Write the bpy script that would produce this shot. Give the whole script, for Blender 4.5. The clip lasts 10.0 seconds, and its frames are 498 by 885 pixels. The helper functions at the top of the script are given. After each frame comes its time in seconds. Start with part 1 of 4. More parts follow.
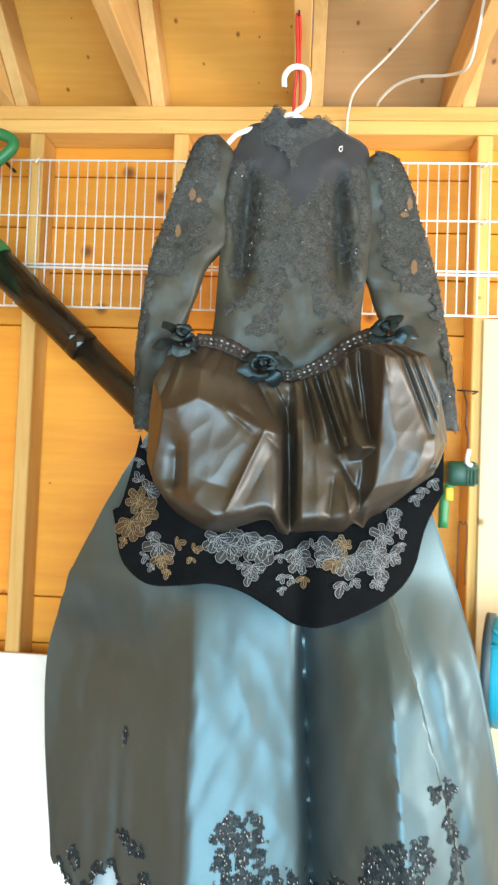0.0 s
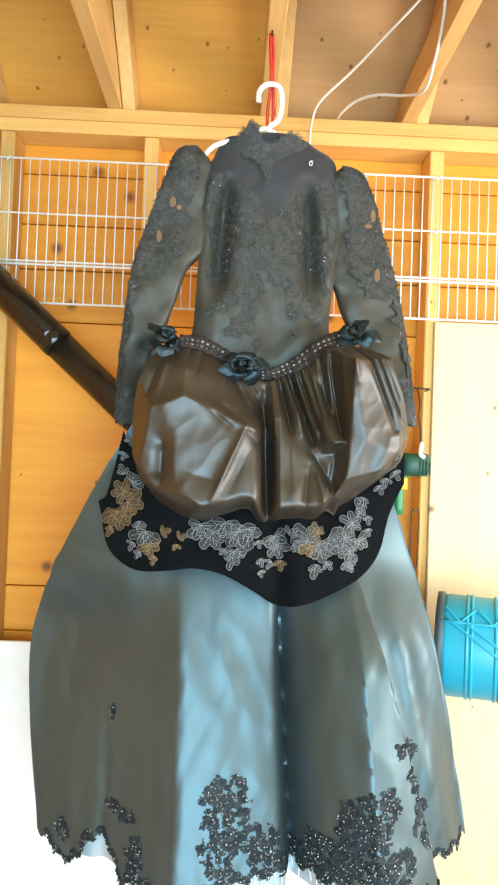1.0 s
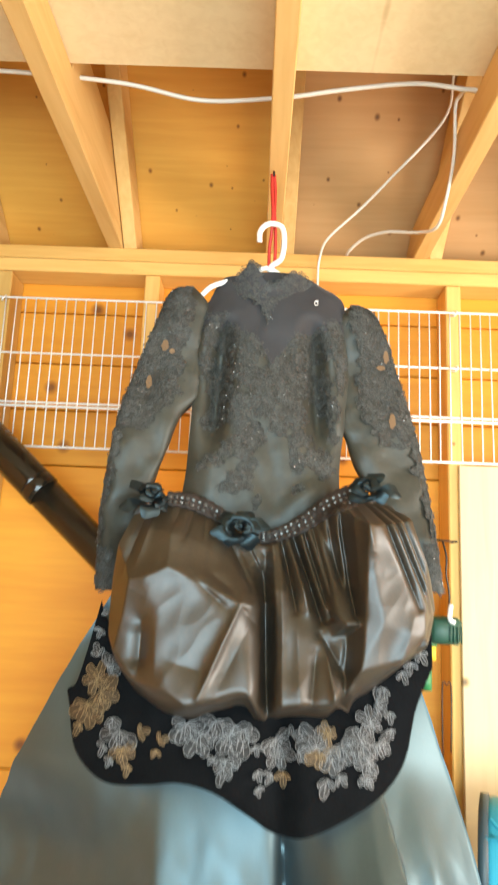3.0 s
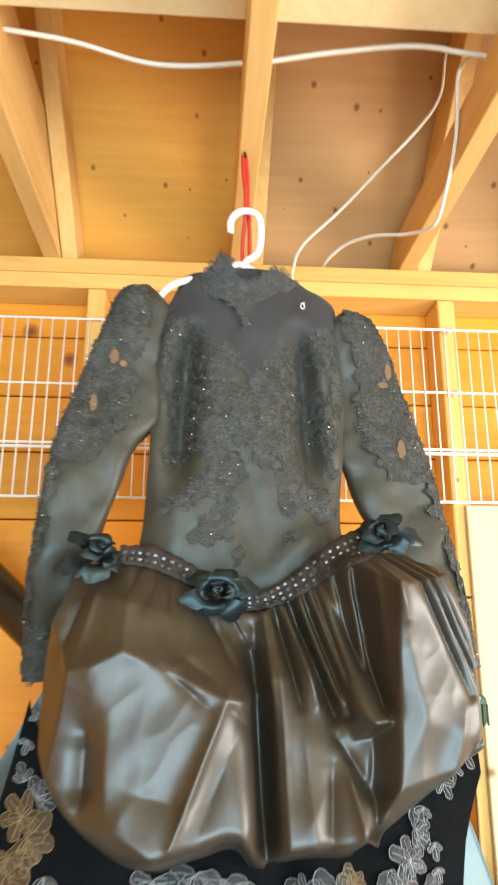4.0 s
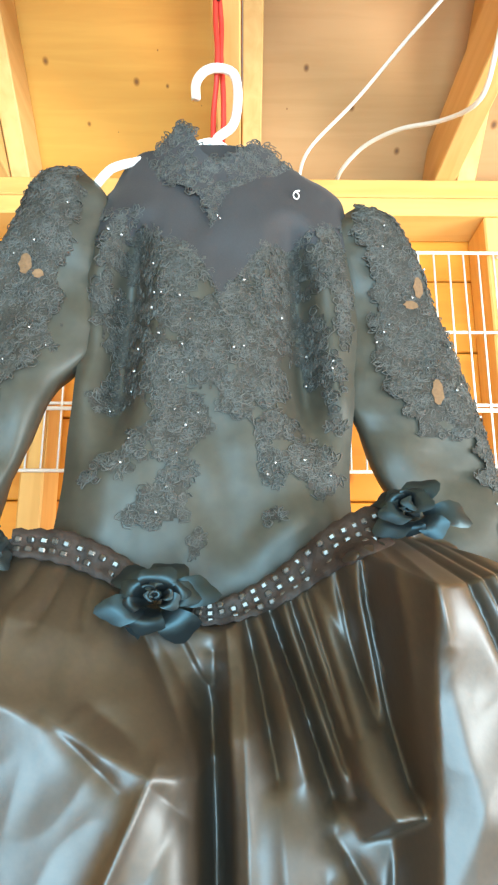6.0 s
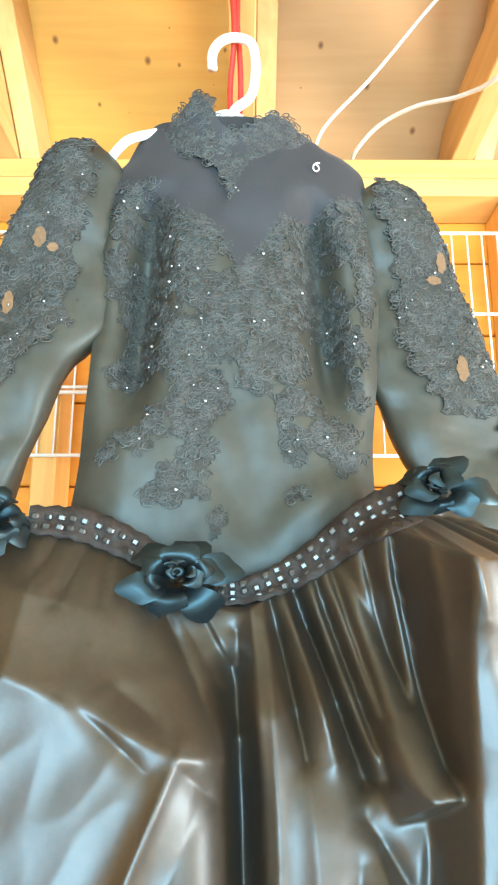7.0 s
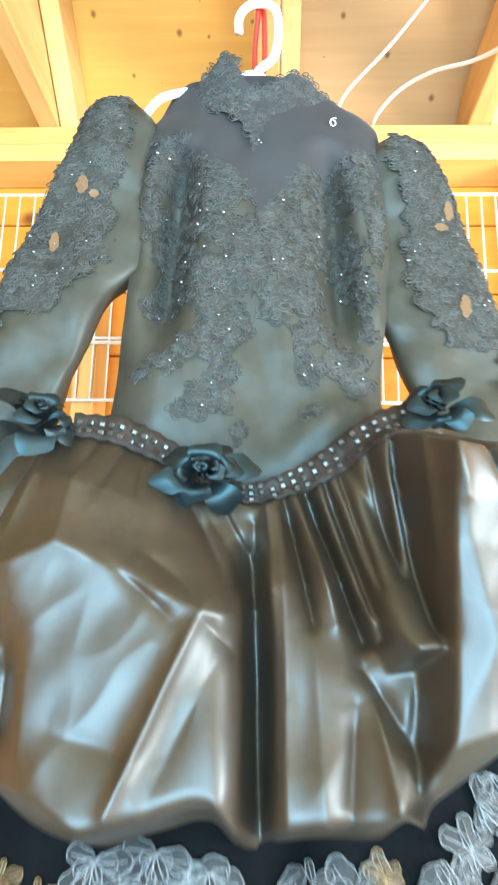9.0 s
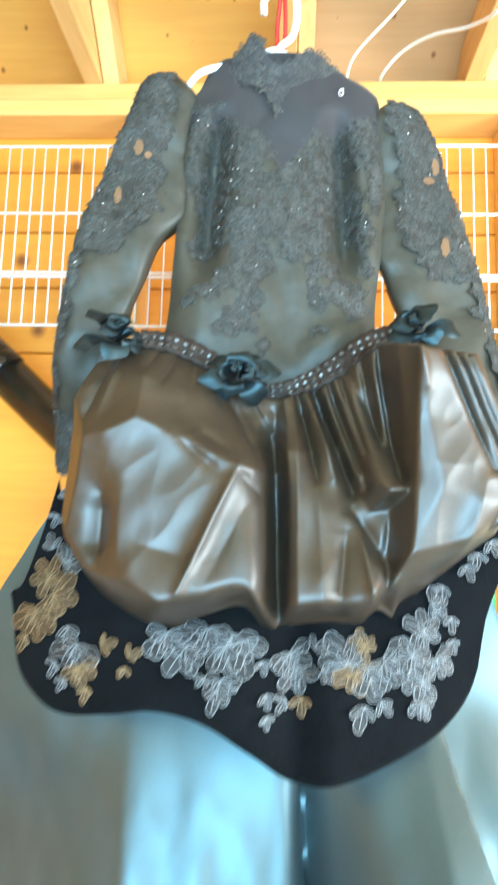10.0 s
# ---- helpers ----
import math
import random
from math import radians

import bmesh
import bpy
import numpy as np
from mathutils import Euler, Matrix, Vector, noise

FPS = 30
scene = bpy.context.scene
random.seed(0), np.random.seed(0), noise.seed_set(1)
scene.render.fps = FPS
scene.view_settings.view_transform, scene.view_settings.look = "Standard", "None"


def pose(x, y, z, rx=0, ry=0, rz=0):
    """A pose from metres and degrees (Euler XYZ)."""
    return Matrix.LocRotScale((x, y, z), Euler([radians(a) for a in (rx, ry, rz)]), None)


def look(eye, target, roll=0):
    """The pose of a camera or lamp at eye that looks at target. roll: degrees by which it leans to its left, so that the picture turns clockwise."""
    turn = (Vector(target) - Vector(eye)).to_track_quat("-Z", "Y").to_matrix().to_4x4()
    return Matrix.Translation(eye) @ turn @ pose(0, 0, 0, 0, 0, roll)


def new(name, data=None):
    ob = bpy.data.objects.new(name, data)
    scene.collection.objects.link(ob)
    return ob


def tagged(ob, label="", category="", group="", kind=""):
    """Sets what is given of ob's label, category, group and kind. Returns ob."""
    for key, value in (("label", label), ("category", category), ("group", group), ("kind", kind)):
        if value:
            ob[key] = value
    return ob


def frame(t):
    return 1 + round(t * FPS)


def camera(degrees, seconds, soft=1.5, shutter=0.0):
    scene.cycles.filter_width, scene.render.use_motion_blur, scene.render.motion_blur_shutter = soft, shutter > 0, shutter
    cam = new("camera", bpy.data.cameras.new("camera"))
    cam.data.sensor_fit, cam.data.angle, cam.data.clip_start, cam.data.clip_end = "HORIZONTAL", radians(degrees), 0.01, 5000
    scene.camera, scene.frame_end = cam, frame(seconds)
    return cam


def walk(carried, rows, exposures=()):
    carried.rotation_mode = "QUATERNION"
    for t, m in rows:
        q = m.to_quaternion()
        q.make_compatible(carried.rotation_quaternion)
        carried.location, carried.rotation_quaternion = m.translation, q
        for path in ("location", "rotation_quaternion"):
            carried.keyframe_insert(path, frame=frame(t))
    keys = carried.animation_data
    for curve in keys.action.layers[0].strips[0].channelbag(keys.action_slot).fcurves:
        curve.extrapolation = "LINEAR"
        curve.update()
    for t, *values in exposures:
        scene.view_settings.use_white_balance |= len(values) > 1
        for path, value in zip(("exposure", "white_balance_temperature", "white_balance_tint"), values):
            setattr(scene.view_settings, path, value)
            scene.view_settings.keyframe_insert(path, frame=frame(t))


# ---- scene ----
cam = camera(40.0, 10.0, 2.2, 0.6)
METRES, EYE, TILT, LEAN, TURN = 1.55, 1.45, 6.0, -2.0, 0.0
PATH = [
    (0, (0.114, 0.14, 1.545), (-0.022, 2.134, 1.617), 2.2),
    (0.5, (0.04, 0.082, 1.548), (0.065, 2.081, 1.583), 2.5),
    (1, (0.036, 0.043, 1.55), (0.086, 2.042, 1.596), 2.1),
    (1.5, (0.053, 0.048, 1.553), (0.053, 2.048, 1.602), 2.0),
    (2, (0.041, 0.037, 1.557), (0.025, 2.036, 1.626), 2.0),
    (2.5, (0.063, 0.095, 1.61), (0.049, 2.083, 1.832), 2.2),
    (2.7, (0.092, 0.138, 1.633), (0.051, 2.117, 1.917), 2.1),
    (3.8, (0.013, 0.44, 1.68), (0.125, 2.366, 2.208), 1.3),
    (4, (0.031, 0.499, 1.683), (0.16, 2.423, 2.215), 0.1),
    (4.5, (0.12, 0.644, 1.702), (0.131, 2.555, 2.292), 0.7),
    (5, (0.126, 0.73, 1.709), (0.135, 2.635, 2.318), 1.2),
    (5.2, (0.125, 0.75, 1.717), (0.136, 2.668, 2.285), 0.4),
    (6.5, (0.118, 0.815, 1.708), (0.136, 2.753, 2.202), 0.1),
    (7, (0.107, 0.822, 1.701), (0.111, 2.761, 2.189), 0.1),
    (7.5, (0.098, 0.822, 1.702), (0.097, 2.763, 2.186), 0.5),
    (8, (0.096, 0.824, 1.702), (0.089, 2.765, 2.182), 0.5),
    (8.5, (0.103, 0.836, 1.683), (-0.015, 2.771, 2.172), 1.7),
    (9, (0.117, 0.765, 1.615), (0.041, 2.71, 2.072), 1.2),
    (9.5, (0.142, 0.653, 1.567), (0.05, 2.603, 2.002), 1.7),
    (10, (0.114, 0.556, 1.527), (0.003, 2.533, 1.81), 1.7),
]
walk(cam, [(t, look(eye, target, roll)) for t, eye, target, roll in PATH],
     [(0, 0.74, 7200, 12), (1.5, 0.68, 7400, 13), (2.5, 0.74, 8300, 17), (4.5, 0.8, 7500, 13), (6.5, 1.38, 6600, 6), (7.5, 1.45, 6500, 5), (8.5, 1.48, 6550, 5), (9, 1.54, 6200, 3), (10, 1.42, 6150, 3)])

# ---- light ----
world = bpy.data.worlds.new("sky")
scene.world = world
world.use_nodes = True
wn = world.node_tree.nodes
sky = wn.new("ShaderNodeTexSky")
sky.sky_type, sky.sun_disc = "NISHITA", False
sky.sun_elevation, sky.sun_rotation = radians(50), radians(166)
world.node_tree.links.new(sky.outputs[0], wn["Background"].inputs[0])
wn["Background"].inputs[1].default_value = 0.12


def area(name, eye, target, w, h, watts, colour):
    la = bpy.data.lights.new(name, "AREA")
    la.shape, la.size, la.size_y, la.energy, la.color = "RECTANGLE", w, h, watts, colour
    ob = new(name, la)
    ob.matrix_world = look(eye, target)
    return ob


area("door_daylight", (0.55, -2.36, 1.15), (0.55, 0, 1.15), 2.9, 2.15, 175, (0.50, 0.79, 1.0))
# added lamp in an assumed, unseen window; it brightens the right side
area("added_side_light", (2.36, 0.55, 1.55), (0.4, 1.5, 1.5), 1.1, 0.8, 46, (0.92, 0.96, 1.0))

# ---- materials ----
def mat(name, colour, rough=0.5, metal=0.0, grain=0.15, scale=30.0, big=4.0, bump=0.15, sheen=0.0, stretch=(1, 1, 1), coat=0.0, alpha=1.0, spec=0.5, tint=(1, 1, 1)):
    """A surface with fine grain and broad stains in its colour and gloss."""
    m = bpy.data.materials.new(name)
    m.use_nodes = True
    nt = m.node_tree
    b = nt.nodes["Principled BSDF"]
    tc = nt.nodes.new("ShaderNodeTexCoord")
    mp = nt.nodes.new("ShaderNodeMapping")
    mp.inputs["Scale"].default_value = stretch
    nt.links.new(tc.outputs["Object"], mp.inputs[0])
    n1 = nt.nodes.new("ShaderNodeTexNoise")
    n1.inputs["Scale"].default_value, n1.inputs["Detail"].default_value = scale, 6
    n2 = nt.nodes.new("ShaderNodeTexNoise")
    n2.inputs["Scale"].default_value, n2.inputs["Detail"].default_value = big, 3
    for n in (n1, n2):
        nt.links.new(mp.outputs[0], n.inputs[0])
    add = nt.nodes.new("ShaderNodeMath")
    add.operation = "ADD"
    nt.links.new(n1.outputs[0], add.inputs[0])
    nt.links.new(n2.outputs[0], add.inputs[1])
    rmp = nt.nodes.new("ShaderNodeMapRange")
    rmp.inputs[1].default_value, rmp.inputs[2].default_value = 0.6, 1.4
    rmp.inputs[3].default_value, rmp.inputs[4].default_value = 1 - grain, 1 + grain
    nt.links.new(add.outputs[0], rmp.inputs[0])
    mul = nt.nodes.new("ShaderNodeVectorMath")
    mul.operation = "SCALE"
    mul.inputs[0].default_value = colour
    nt.links.new(rmp.outputs[0], mul.inputs["Scale"])
    nt.links.new(mul.outputs[0], b.inputs["Base Color"])
    b.inputs["Roughness"].default_value = rough
    b.inputs["Metallic"].default_value = metal
    b.inputs["Specular IOR Level"].default_value = spec
    b.inputs["Specular Tint"].default_value = (*tint, 1)
    b.inputs["Sheen Weight"].default_value = sheen
    b.inputs["Coat Weight"].default_value, b.inputs["Coat Roughness"].default_value = coat, 0.3
    b.inputs["Alpha"].default_value = alpha
    if bump:
        bp = nt.nodes.new("ShaderNodeBump")
        bp.inputs["Strength"].default_value, bp.inputs["Distance"].default_value = bump, 0.002
        nt.links.new(n1.outputs[0], bp.inputs["Height"])
        nt.links.new(bp.outputs[0], b.inputs["Normal"])
    return m


def wood(name, light, dark, axis="z", knots=3.0, rough=0.6, vary=0.12, face="xz", radius=0.012):
    """Planed softwood: long grain along an axis, a few round brown knots, each board a little different."""
    m = bpy.data.materials.new(name)
    m.use_nodes = True
    nt = m.node_tree
    L = nt.links.new
    b = nt.nodes["Principled BSDF"]
    tc = nt.nodes.new("ShaderNodeTexCoord")
    info = nt.nodes.new("ShaderNodeObjectInfo")
    off = nt.nodes.new("ShaderNodeVectorMath")
    off.operation = "SCALE"
    off.inputs[0].default_value = (7.3, 3.1, 5.7)
    L(info.outputs["Random"], off.inputs["Scale"])
    ad = nt.nodes.new("ShaderNodeVectorMath")
    L(tc.outputs["Object"], ad.inputs[0])
    L(off.outputs[0], ad.inputs[1])
    mp = nt.nodes.new("ShaderNodeMapping")
    mp.inputs["Scale"].default_value = {"x": (0.08, 1, 1), "y": (1, 0.08, 1), "z": (1, 1, 0.08)}[axis]
    L(ad.outputs[0], mp.inputs[0])
    g = nt.nodes.new("ShaderNodeTexNoise")
    g.inputs["Scale"].default_value, g.inputs["Detail"].default_value, g.inputs["Distortion"].default_value = 55, 5, 0.6
    L(mp.outputs[0], g.inputs[0])
    g2 = nt.nodes.new("ShaderNodeTexNoise")
    g2.inputs["Scale"].default_value, g2.inputs["Detail"].default_value = 9, 3
    L(mp.outputs[0], g2.inputs[0])
    mx = nt.nodes.new("ShaderNodeMath")
    mx.operation = "MULTIPLY_ADD"
    mx.inputs[1].default_value = 0.5
    L(g.outputs[0], mx.inputs[0])
    hf = nt.nodes.new("ShaderNodeMath")
    hf.operation = "MULTIPLY"
    hf.inputs[1].default_value = 0.5
    L(g2.outputs[0], hf.inputs[0])
    L(hf.outputs[0], mx.inputs[2])
    cr = nt.nodes.new("ShaderNodeValToRGB")
    cr.color_ramp.elements[0].position, cr.color_ramp.elements[0].color = 0.36, (*dark, 1)
    cr.color_ramp.elements[1].position, cr.color_ramp.elements[1].color = 0.6, (*light, 1)
    L(mx.outputs[0], cr.inputs[0])
    hsv = nt.nodes.new("ShaderNodeHueSaturation")
    L(cr.outputs[0], hsv.inputs["Color"])
    vr = nt.nodes.new("ShaderNodeMapRange")
    vr.inputs[3].default_value, vr.inputs[4].default_value = 1 - vary, 1 + vary
    L(info.outputs["Random"], vr.inputs[0])
    L(vr.outputs[0], hsv.inputs["Value"])
    sp = nt.nodes.new("ShaderNodeSeparateXYZ")
    L(ad.outputs[0], sp.inputs[0])
    cb = nt.nodes.new("ShaderNodeCombineXYZ")
    L(sp.outputs[face[0].upper()], cb.inputs[0])
    L(sp.outputs[face[1].upper()], cb.inputs[1])
    wob = nt.nodes.new("ShaderNodeTexVoronoi")
    wob.voronoi_dimensions = "2D"
    wob.inputs["Scale"].default_value = knots
    L(cb.outputs[0], wob.inputs[0])
    # each knot has a size of its own; some cells have none
    sc = nt.nodes.new("ShaderNodeSeparateColor")
    L(wob.outputs["Color"], sc.inputs[0])
    sz = nt.nodes.new("ShaderNodeMapRange")
    sz.inputs[1].default_value, sz.inputs[2].default_value, sz.inputs[3].default_value, sz.inputs[4].default_value = 0.25, 1.0, 0.01, 1.0
    L(sc.outputs[0], sz.inputs[0])
    dv = nt.nodes.new("ShaderNodeMath")
    dv.operation = "DIVIDE"
    L(wob.outputs["Distance"], dv.inputs[0])
    L(sz.outputs[0], dv.inputs[1])
    wv = nt.nodes.new("ShaderNodeMath")
    wv.operation = "MULTIPLY_ADD"
    wv.inputs[1].default_value = radius * knots * 0.8
    L(g2.outputs[0], wv.inputs[0])
    L(dv.outputs[0], wv.inputs[2])
    kr = nt.nodes.new("ShaderNodeValToRGB")
    kr.color_ramp.elements[0].position, kr.color_ramp.elements[0].color = radius * knots * 0.8, (0.30, 0.24, 0.22, 1)
    kr.color_ramp.elements[1].position, kr.color_ramp.elements[1].color = radius * knots * 2.0, (1, 1, 1, 1)
    e = kr.color_ramp.elements.new(radius * knots * 1.35)
    e.color = (0.64, 0.54, 0.42, 1)
    L(wv.outputs[0], kr.inputs[0])
    mul = nt.nodes.new("ShaderNodeMix")
    mul.data_type, mul.blend_type = "RGBA", "MULTIPLY"
    mul.inputs["Factor"].default_value = 1
    L(hsv.outputs[0], mul.inputs[6])
    L(kr.outputs[0], mul.inputs[7])
    L(mul.outputs[2], b.inputs["Base Color"])
    b.inputs["Roughness"].default_value = rough
    bp = nt.nodes.new("ShaderNodeBump")
    bp.inputs["Strength"].default_value, bp.inputs["Distance"].default_value = 0.2, 0.001
    L(g.outputs[0], bp.inputs["Height"])
    L(bp.outputs[0], b.inputs["Normal"])
    return m


PINE_L, PINE_D = (0.72, 0.42, 0.13), (0.62, 0.32, 0.08)
M_stud = wood("pine_upright", PINE_L, PINE_D, "z", 4.0, radius=0.008)
M_plate = wood("pine_plate", PINE_L, PINE_D, "x", 5.0, radius=0.007)
M_joist = wood("pine_joist", (0.68, 0.43, 0.17), (0.58, 0.33, 0.11), "y", 3.5, face="xy", radius=0.006)
M_plank = wood("orange_plank", (0.80, 0.315, 0.026), (0.72, 0.255, 0.018), "x", 5.5, radius=0.017)
M_roof = wood("roof_board", (0.65, 0.315, 0.058), (0.58, 0.26, 0.042), "x", 13.0, face="xy", radius=0.0048)
M_roof_b = wood("browner_roof_board", (0.46, 0.25, 0.105), (0.41, 0.215, 0.082), "x", 12.0, face="xy", radius=0.0055)
M_pale = wood("pale_board", (0.76, 0.60, 0.36), (0.70, 0.53, 0.30), "z", 4.5, radius=0.010)
M_white = mat("white_panel", (0.80, 0.78, 0.74), 0.55, grain=0.04)
M_floor = mat("concrete", (0.44, 0.41, 0.37), 0.85, grain=0.2, scale=60, bump=0.4)
M_ground = mat("outdoor_ground", (0.12, 0.13, 0.06), 0.95, grain=0.35, scale=40)
M_wire = mat("white_coated_wire", (0.82, 0.80, 0.76), 0.35, grain=0.03, bump=0)
M_hanger = mat("white_plastic", (0.84, 0.83, 0.80), 0.35, grain=0.03, bump=0.03)
M_cable = mat("white_cable", (0.72, 0.68, 0.60), 0.5, grain=0.06, bump=0.05)
M_red = mat("red_strap", (0.55, 0.035, 0.025), 0.5, grain=0.15, scale=200)
M_tube = mat("black_tube", (0.012, 0.010, 0.007), 0.14, grain=0.2, bump=0.02)
M_green = mat("green_plastic", (0.02, 0.20, 0.07), 0.4, grain=0.08, bump=0.05)
M_dkgreen = mat("dark_green_plastic", (0.012, 0.07, 0.045), 0.45, grain=0.1)
M_yellow = mat("yellow_plastic", (0.7, 0.5, 0.03), 0.45, grain=0.08)
M_blue = mat("blue_plastic", (0.0, 0.36, 0.50), 0.38, grain=0.08, bump=0.05)
M_iron = mat("dark_iron", (0.05, 0.045, 0.04), 0.5, metal=0.7, grain=0.2)
M_bodice = mat("grey_taffeta", (0.040, 0.037, 0.028), 0.5, spec=0.5, tint=(0.75, 0.94, 1.0), grain=0.25, scale=90, big=9, bump=0.08)
M_mesh = mat("sheer_mesh", (0.018, 0.0205, 0.025), 0.7, grain=0.25, scale=500, big=14, bump=0.1, sheen=0.12)
M_lace = mat("grey_lace", (0.060, 0.064, 0.060), 0.5, metal=0.1, grain=0.45, scale=160, big=30, bump=0.3)
M_ground_lace = mat("lace_net", (0.033, 0.034, 0.030), 0.7, grain=0.6, scale=420, big=70, bump=0.9, spec=0.3)
M_satin = mat("grey_brown_satin", (0.032, 0.020, 0.010), 0.48, grain=0.35, scale=200, big=16, bump=0.05, spec=1.0, tint=(0.82, 0.94, 1.0))
M_velvet = mat("black_velvet", (0.0045, 0.0055, 0.0065), 0.95, grain=0.5, scale=300, big=14, bump=0.1, spec=0.05, sheen=0.03)
M_skirt = mat("blue_grey_organza", (0.030, 0.036, 0.036), 0.50, spec=1.0, tint=(0.5, 0.86, 1.0), grain=0.2, scale=260, big=6, bump=0.05)
M_skirt.node_tree.nodes["Principled BSDF"].inputs["IOR"].default_value = 1.68
M_net = mat("wall_coloured_netting", (0.15, 0.085, 0.04), 0.7, grain=0.4, scale=300)
M_tubed = mat("dull_black_tube", (0.014, 0.012, 0.009), 0.22, grain=0.2, bump=0.04)
M_dkblue = mat("dark_rim_plastic", (0.03, 0.06, 0.075), 0.5, grain=0.1)
M_silverf = mat("silver_fill", (0.020, 0.024, 0.027), 0.5, metal=0.2, grain=0.6, scale=500, big=60, bump=0.4)
M_goldf = mat("tan_fill", (0.055, 0.036, 0.019), 0.5, metal=0.2, grain=0.6, scale=500, big=60, bump=0.4)
M_hem = mat("dark_beaded_lace", (0.020, 0.031, 0.037), 0.6, grain=0.5, scale=350, big=60, bump=0.5, spec=0.25)
M_lining = mat("pale_lining", (0.42, 0.50, 0.54), 0.5, grain=0.1, scale=80)
M_silver = mat("silver_embroidery", (0.31, 0.34, 0.36), 0.4, metal=0.3, grain=0.25, scale=250, bump=0.3)
M_gold = mat("tan_embroidery", (0.33, 0.23, 0.12), 0.45, metal=0.2, grain=0.25, scale=250, bump=0.3)
M_sequin = mat("clear_sequin", (0.42, 0.45, 0.46), 0.16, metal=0.7, grain=0.1, bump=0)
M_bead = mat("glass_bead", (0.085, 0.085, 0.08), 0.3, metal=0.7, grain=0.1, bump=0)
M_belt = mat("brown_beaded_band", (0.034, 0.025, 0.021), 0.6, grain=0.4, scale=200, bump=0.4, spec=0.25)
M_rose = mat("grey_blue_satin_petal", (0.010, 0.012, 0.013), 0.42, spec=0.55, tint=(0.5, 0.86, 1.0), grain=0.15, scale=120, bump=0.04)


# ---- mesh helpers ----
def finish(name, bm, material, smooth=True):
    me = bpy.data.meshes.new(name)
    bm.normal_update()
    bm.to_mesh(me)
    bm.free()
    me.materials.append(material)
    if smooth:
        me.polygons.foreach_set("use_smooth", [True] * len(me.polygons))
    return me


def part(name, bm, material, parent=None, label="", smooth=True):
    ob = new(name, finish(name, bm, material, smooth))
    if parent is not None:
        ob.parent = parent
    return tagged(ob, label)


def thing(name, label, category, at=(0, 0, 0), group="", kind=""):
    ob = new(name)
    ob.location = at
    return tagged(ob, label, category, group, kind)


def box(x0, x1, y0, y1, z0, z1, bevel=0.003, bm=None):
    own = bm is None
    bm = bmesh.new() if own else bm
    vs = [bm.verts.new((x, y, z)) for x in (x0, x1) for y in (y0, y1) for z in (z0, z1)]
    fs = [bm.faces.new([vs[i] for i in q]) for q in ((0, 1, 3, 2), (4, 6, 7, 5), (0, 4, 5, 1), (2, 3, 7, 6), (0, 2, 6, 4), (1, 5, 7, 3))]
    if bevel:
        es = list({e for f in fs for e in f.edges})
        bmesh.ops.bevel(bm, geom=es, offset=bevel, segments=1, affect="EDGES")
    return bm


def prism(outline, x0, x1, bevel=0.002):
    """A board: an outline in y, z pushed from x0 to x1."""
    bm = bmesh.new()
    a = [bm.verts.new((x0, y, z)) for y, z in outline]
    b = [bm.verts.new((x1, y, z)) for y, z in outline]
    bm.faces.new(a)
    bm.faces.new(b[::-1])
    n = len(a)
    for i in range(n):
        bm.faces.new((a[i], b[i], b[(i + 1) % n], a[(i + 1) % n]))
    bmesh.ops.recalc_face_normals(bm, faces=bm.faces)
    if bevel:
        bmesh.ops.bevel(bm, geom=list(bm.edges), offset=bevel, segments=1, affect="EDGES")
    return bm


def tube(points, radius, sides=8, bm=None, cap=True):
    """A round tube along points; radius may be one number or one a point."""
    bm = bmesh.new() if bm is None else bm
    pts = [Vector(p) for p in points]
    rr = radius if isinstance(radius, (list, tuple)) else [radius] * len(pts)
    up, last = None, None
    for i, p in enumerate(pts):
        d = (pts[min(i + 1, len(pts) - 1)] - pts[max(i - 1, 0)])
        d = d.normalized() if d.length > 1e-9 else Vector((0, 0, 1))
        if up is None:
            up = d.orthogonal().normalized()
        up = (up - d * up.dot(d))
        up = up.normalized() if up.length > 1e-6 else d.orthogonal().normalized()
        side = d.cross(up)
        ring = [bm.verts.new(p + rr[i] * (math.cos(a) * up + math.sin(a) * side)) for a in (2 * math.pi * k / sides for k in range(sides))]
        if last:
            for k in range(sides):
                bm.faces.new((last[k], last[(k + 1) % sides], ring[(k + 1) % sides], ring[k]))
        elif cap:
            bm.faces.new(ring[::-1])
        last = ring
    if cap:
        bm.faces.new(last)
    return bm


def glide(points, steps=8):
    """A smooth way through a few points."""
    p = [Vector(q) for q in points]
    p = [2 * p[0] - p[1]] + p + [2 * p[-1] - p[-2]]
    out = []
    for i in range(1, len(p) - 2):
        for k in range(steps):
            t = k / steps
            out.append(0.5 * (2 * p[i] + (p[i + 1] - p[i - 1]) * t + (2 * p[i - 1] - 5 * p[i] + 4 * p[i + 1] - p[i + 2]) * t * t + (3 * p[i] - p[i - 1] - 3 * p[i + 1] + p[i + 2]) * t ** 3))
    out.append(p[-2])
    return out


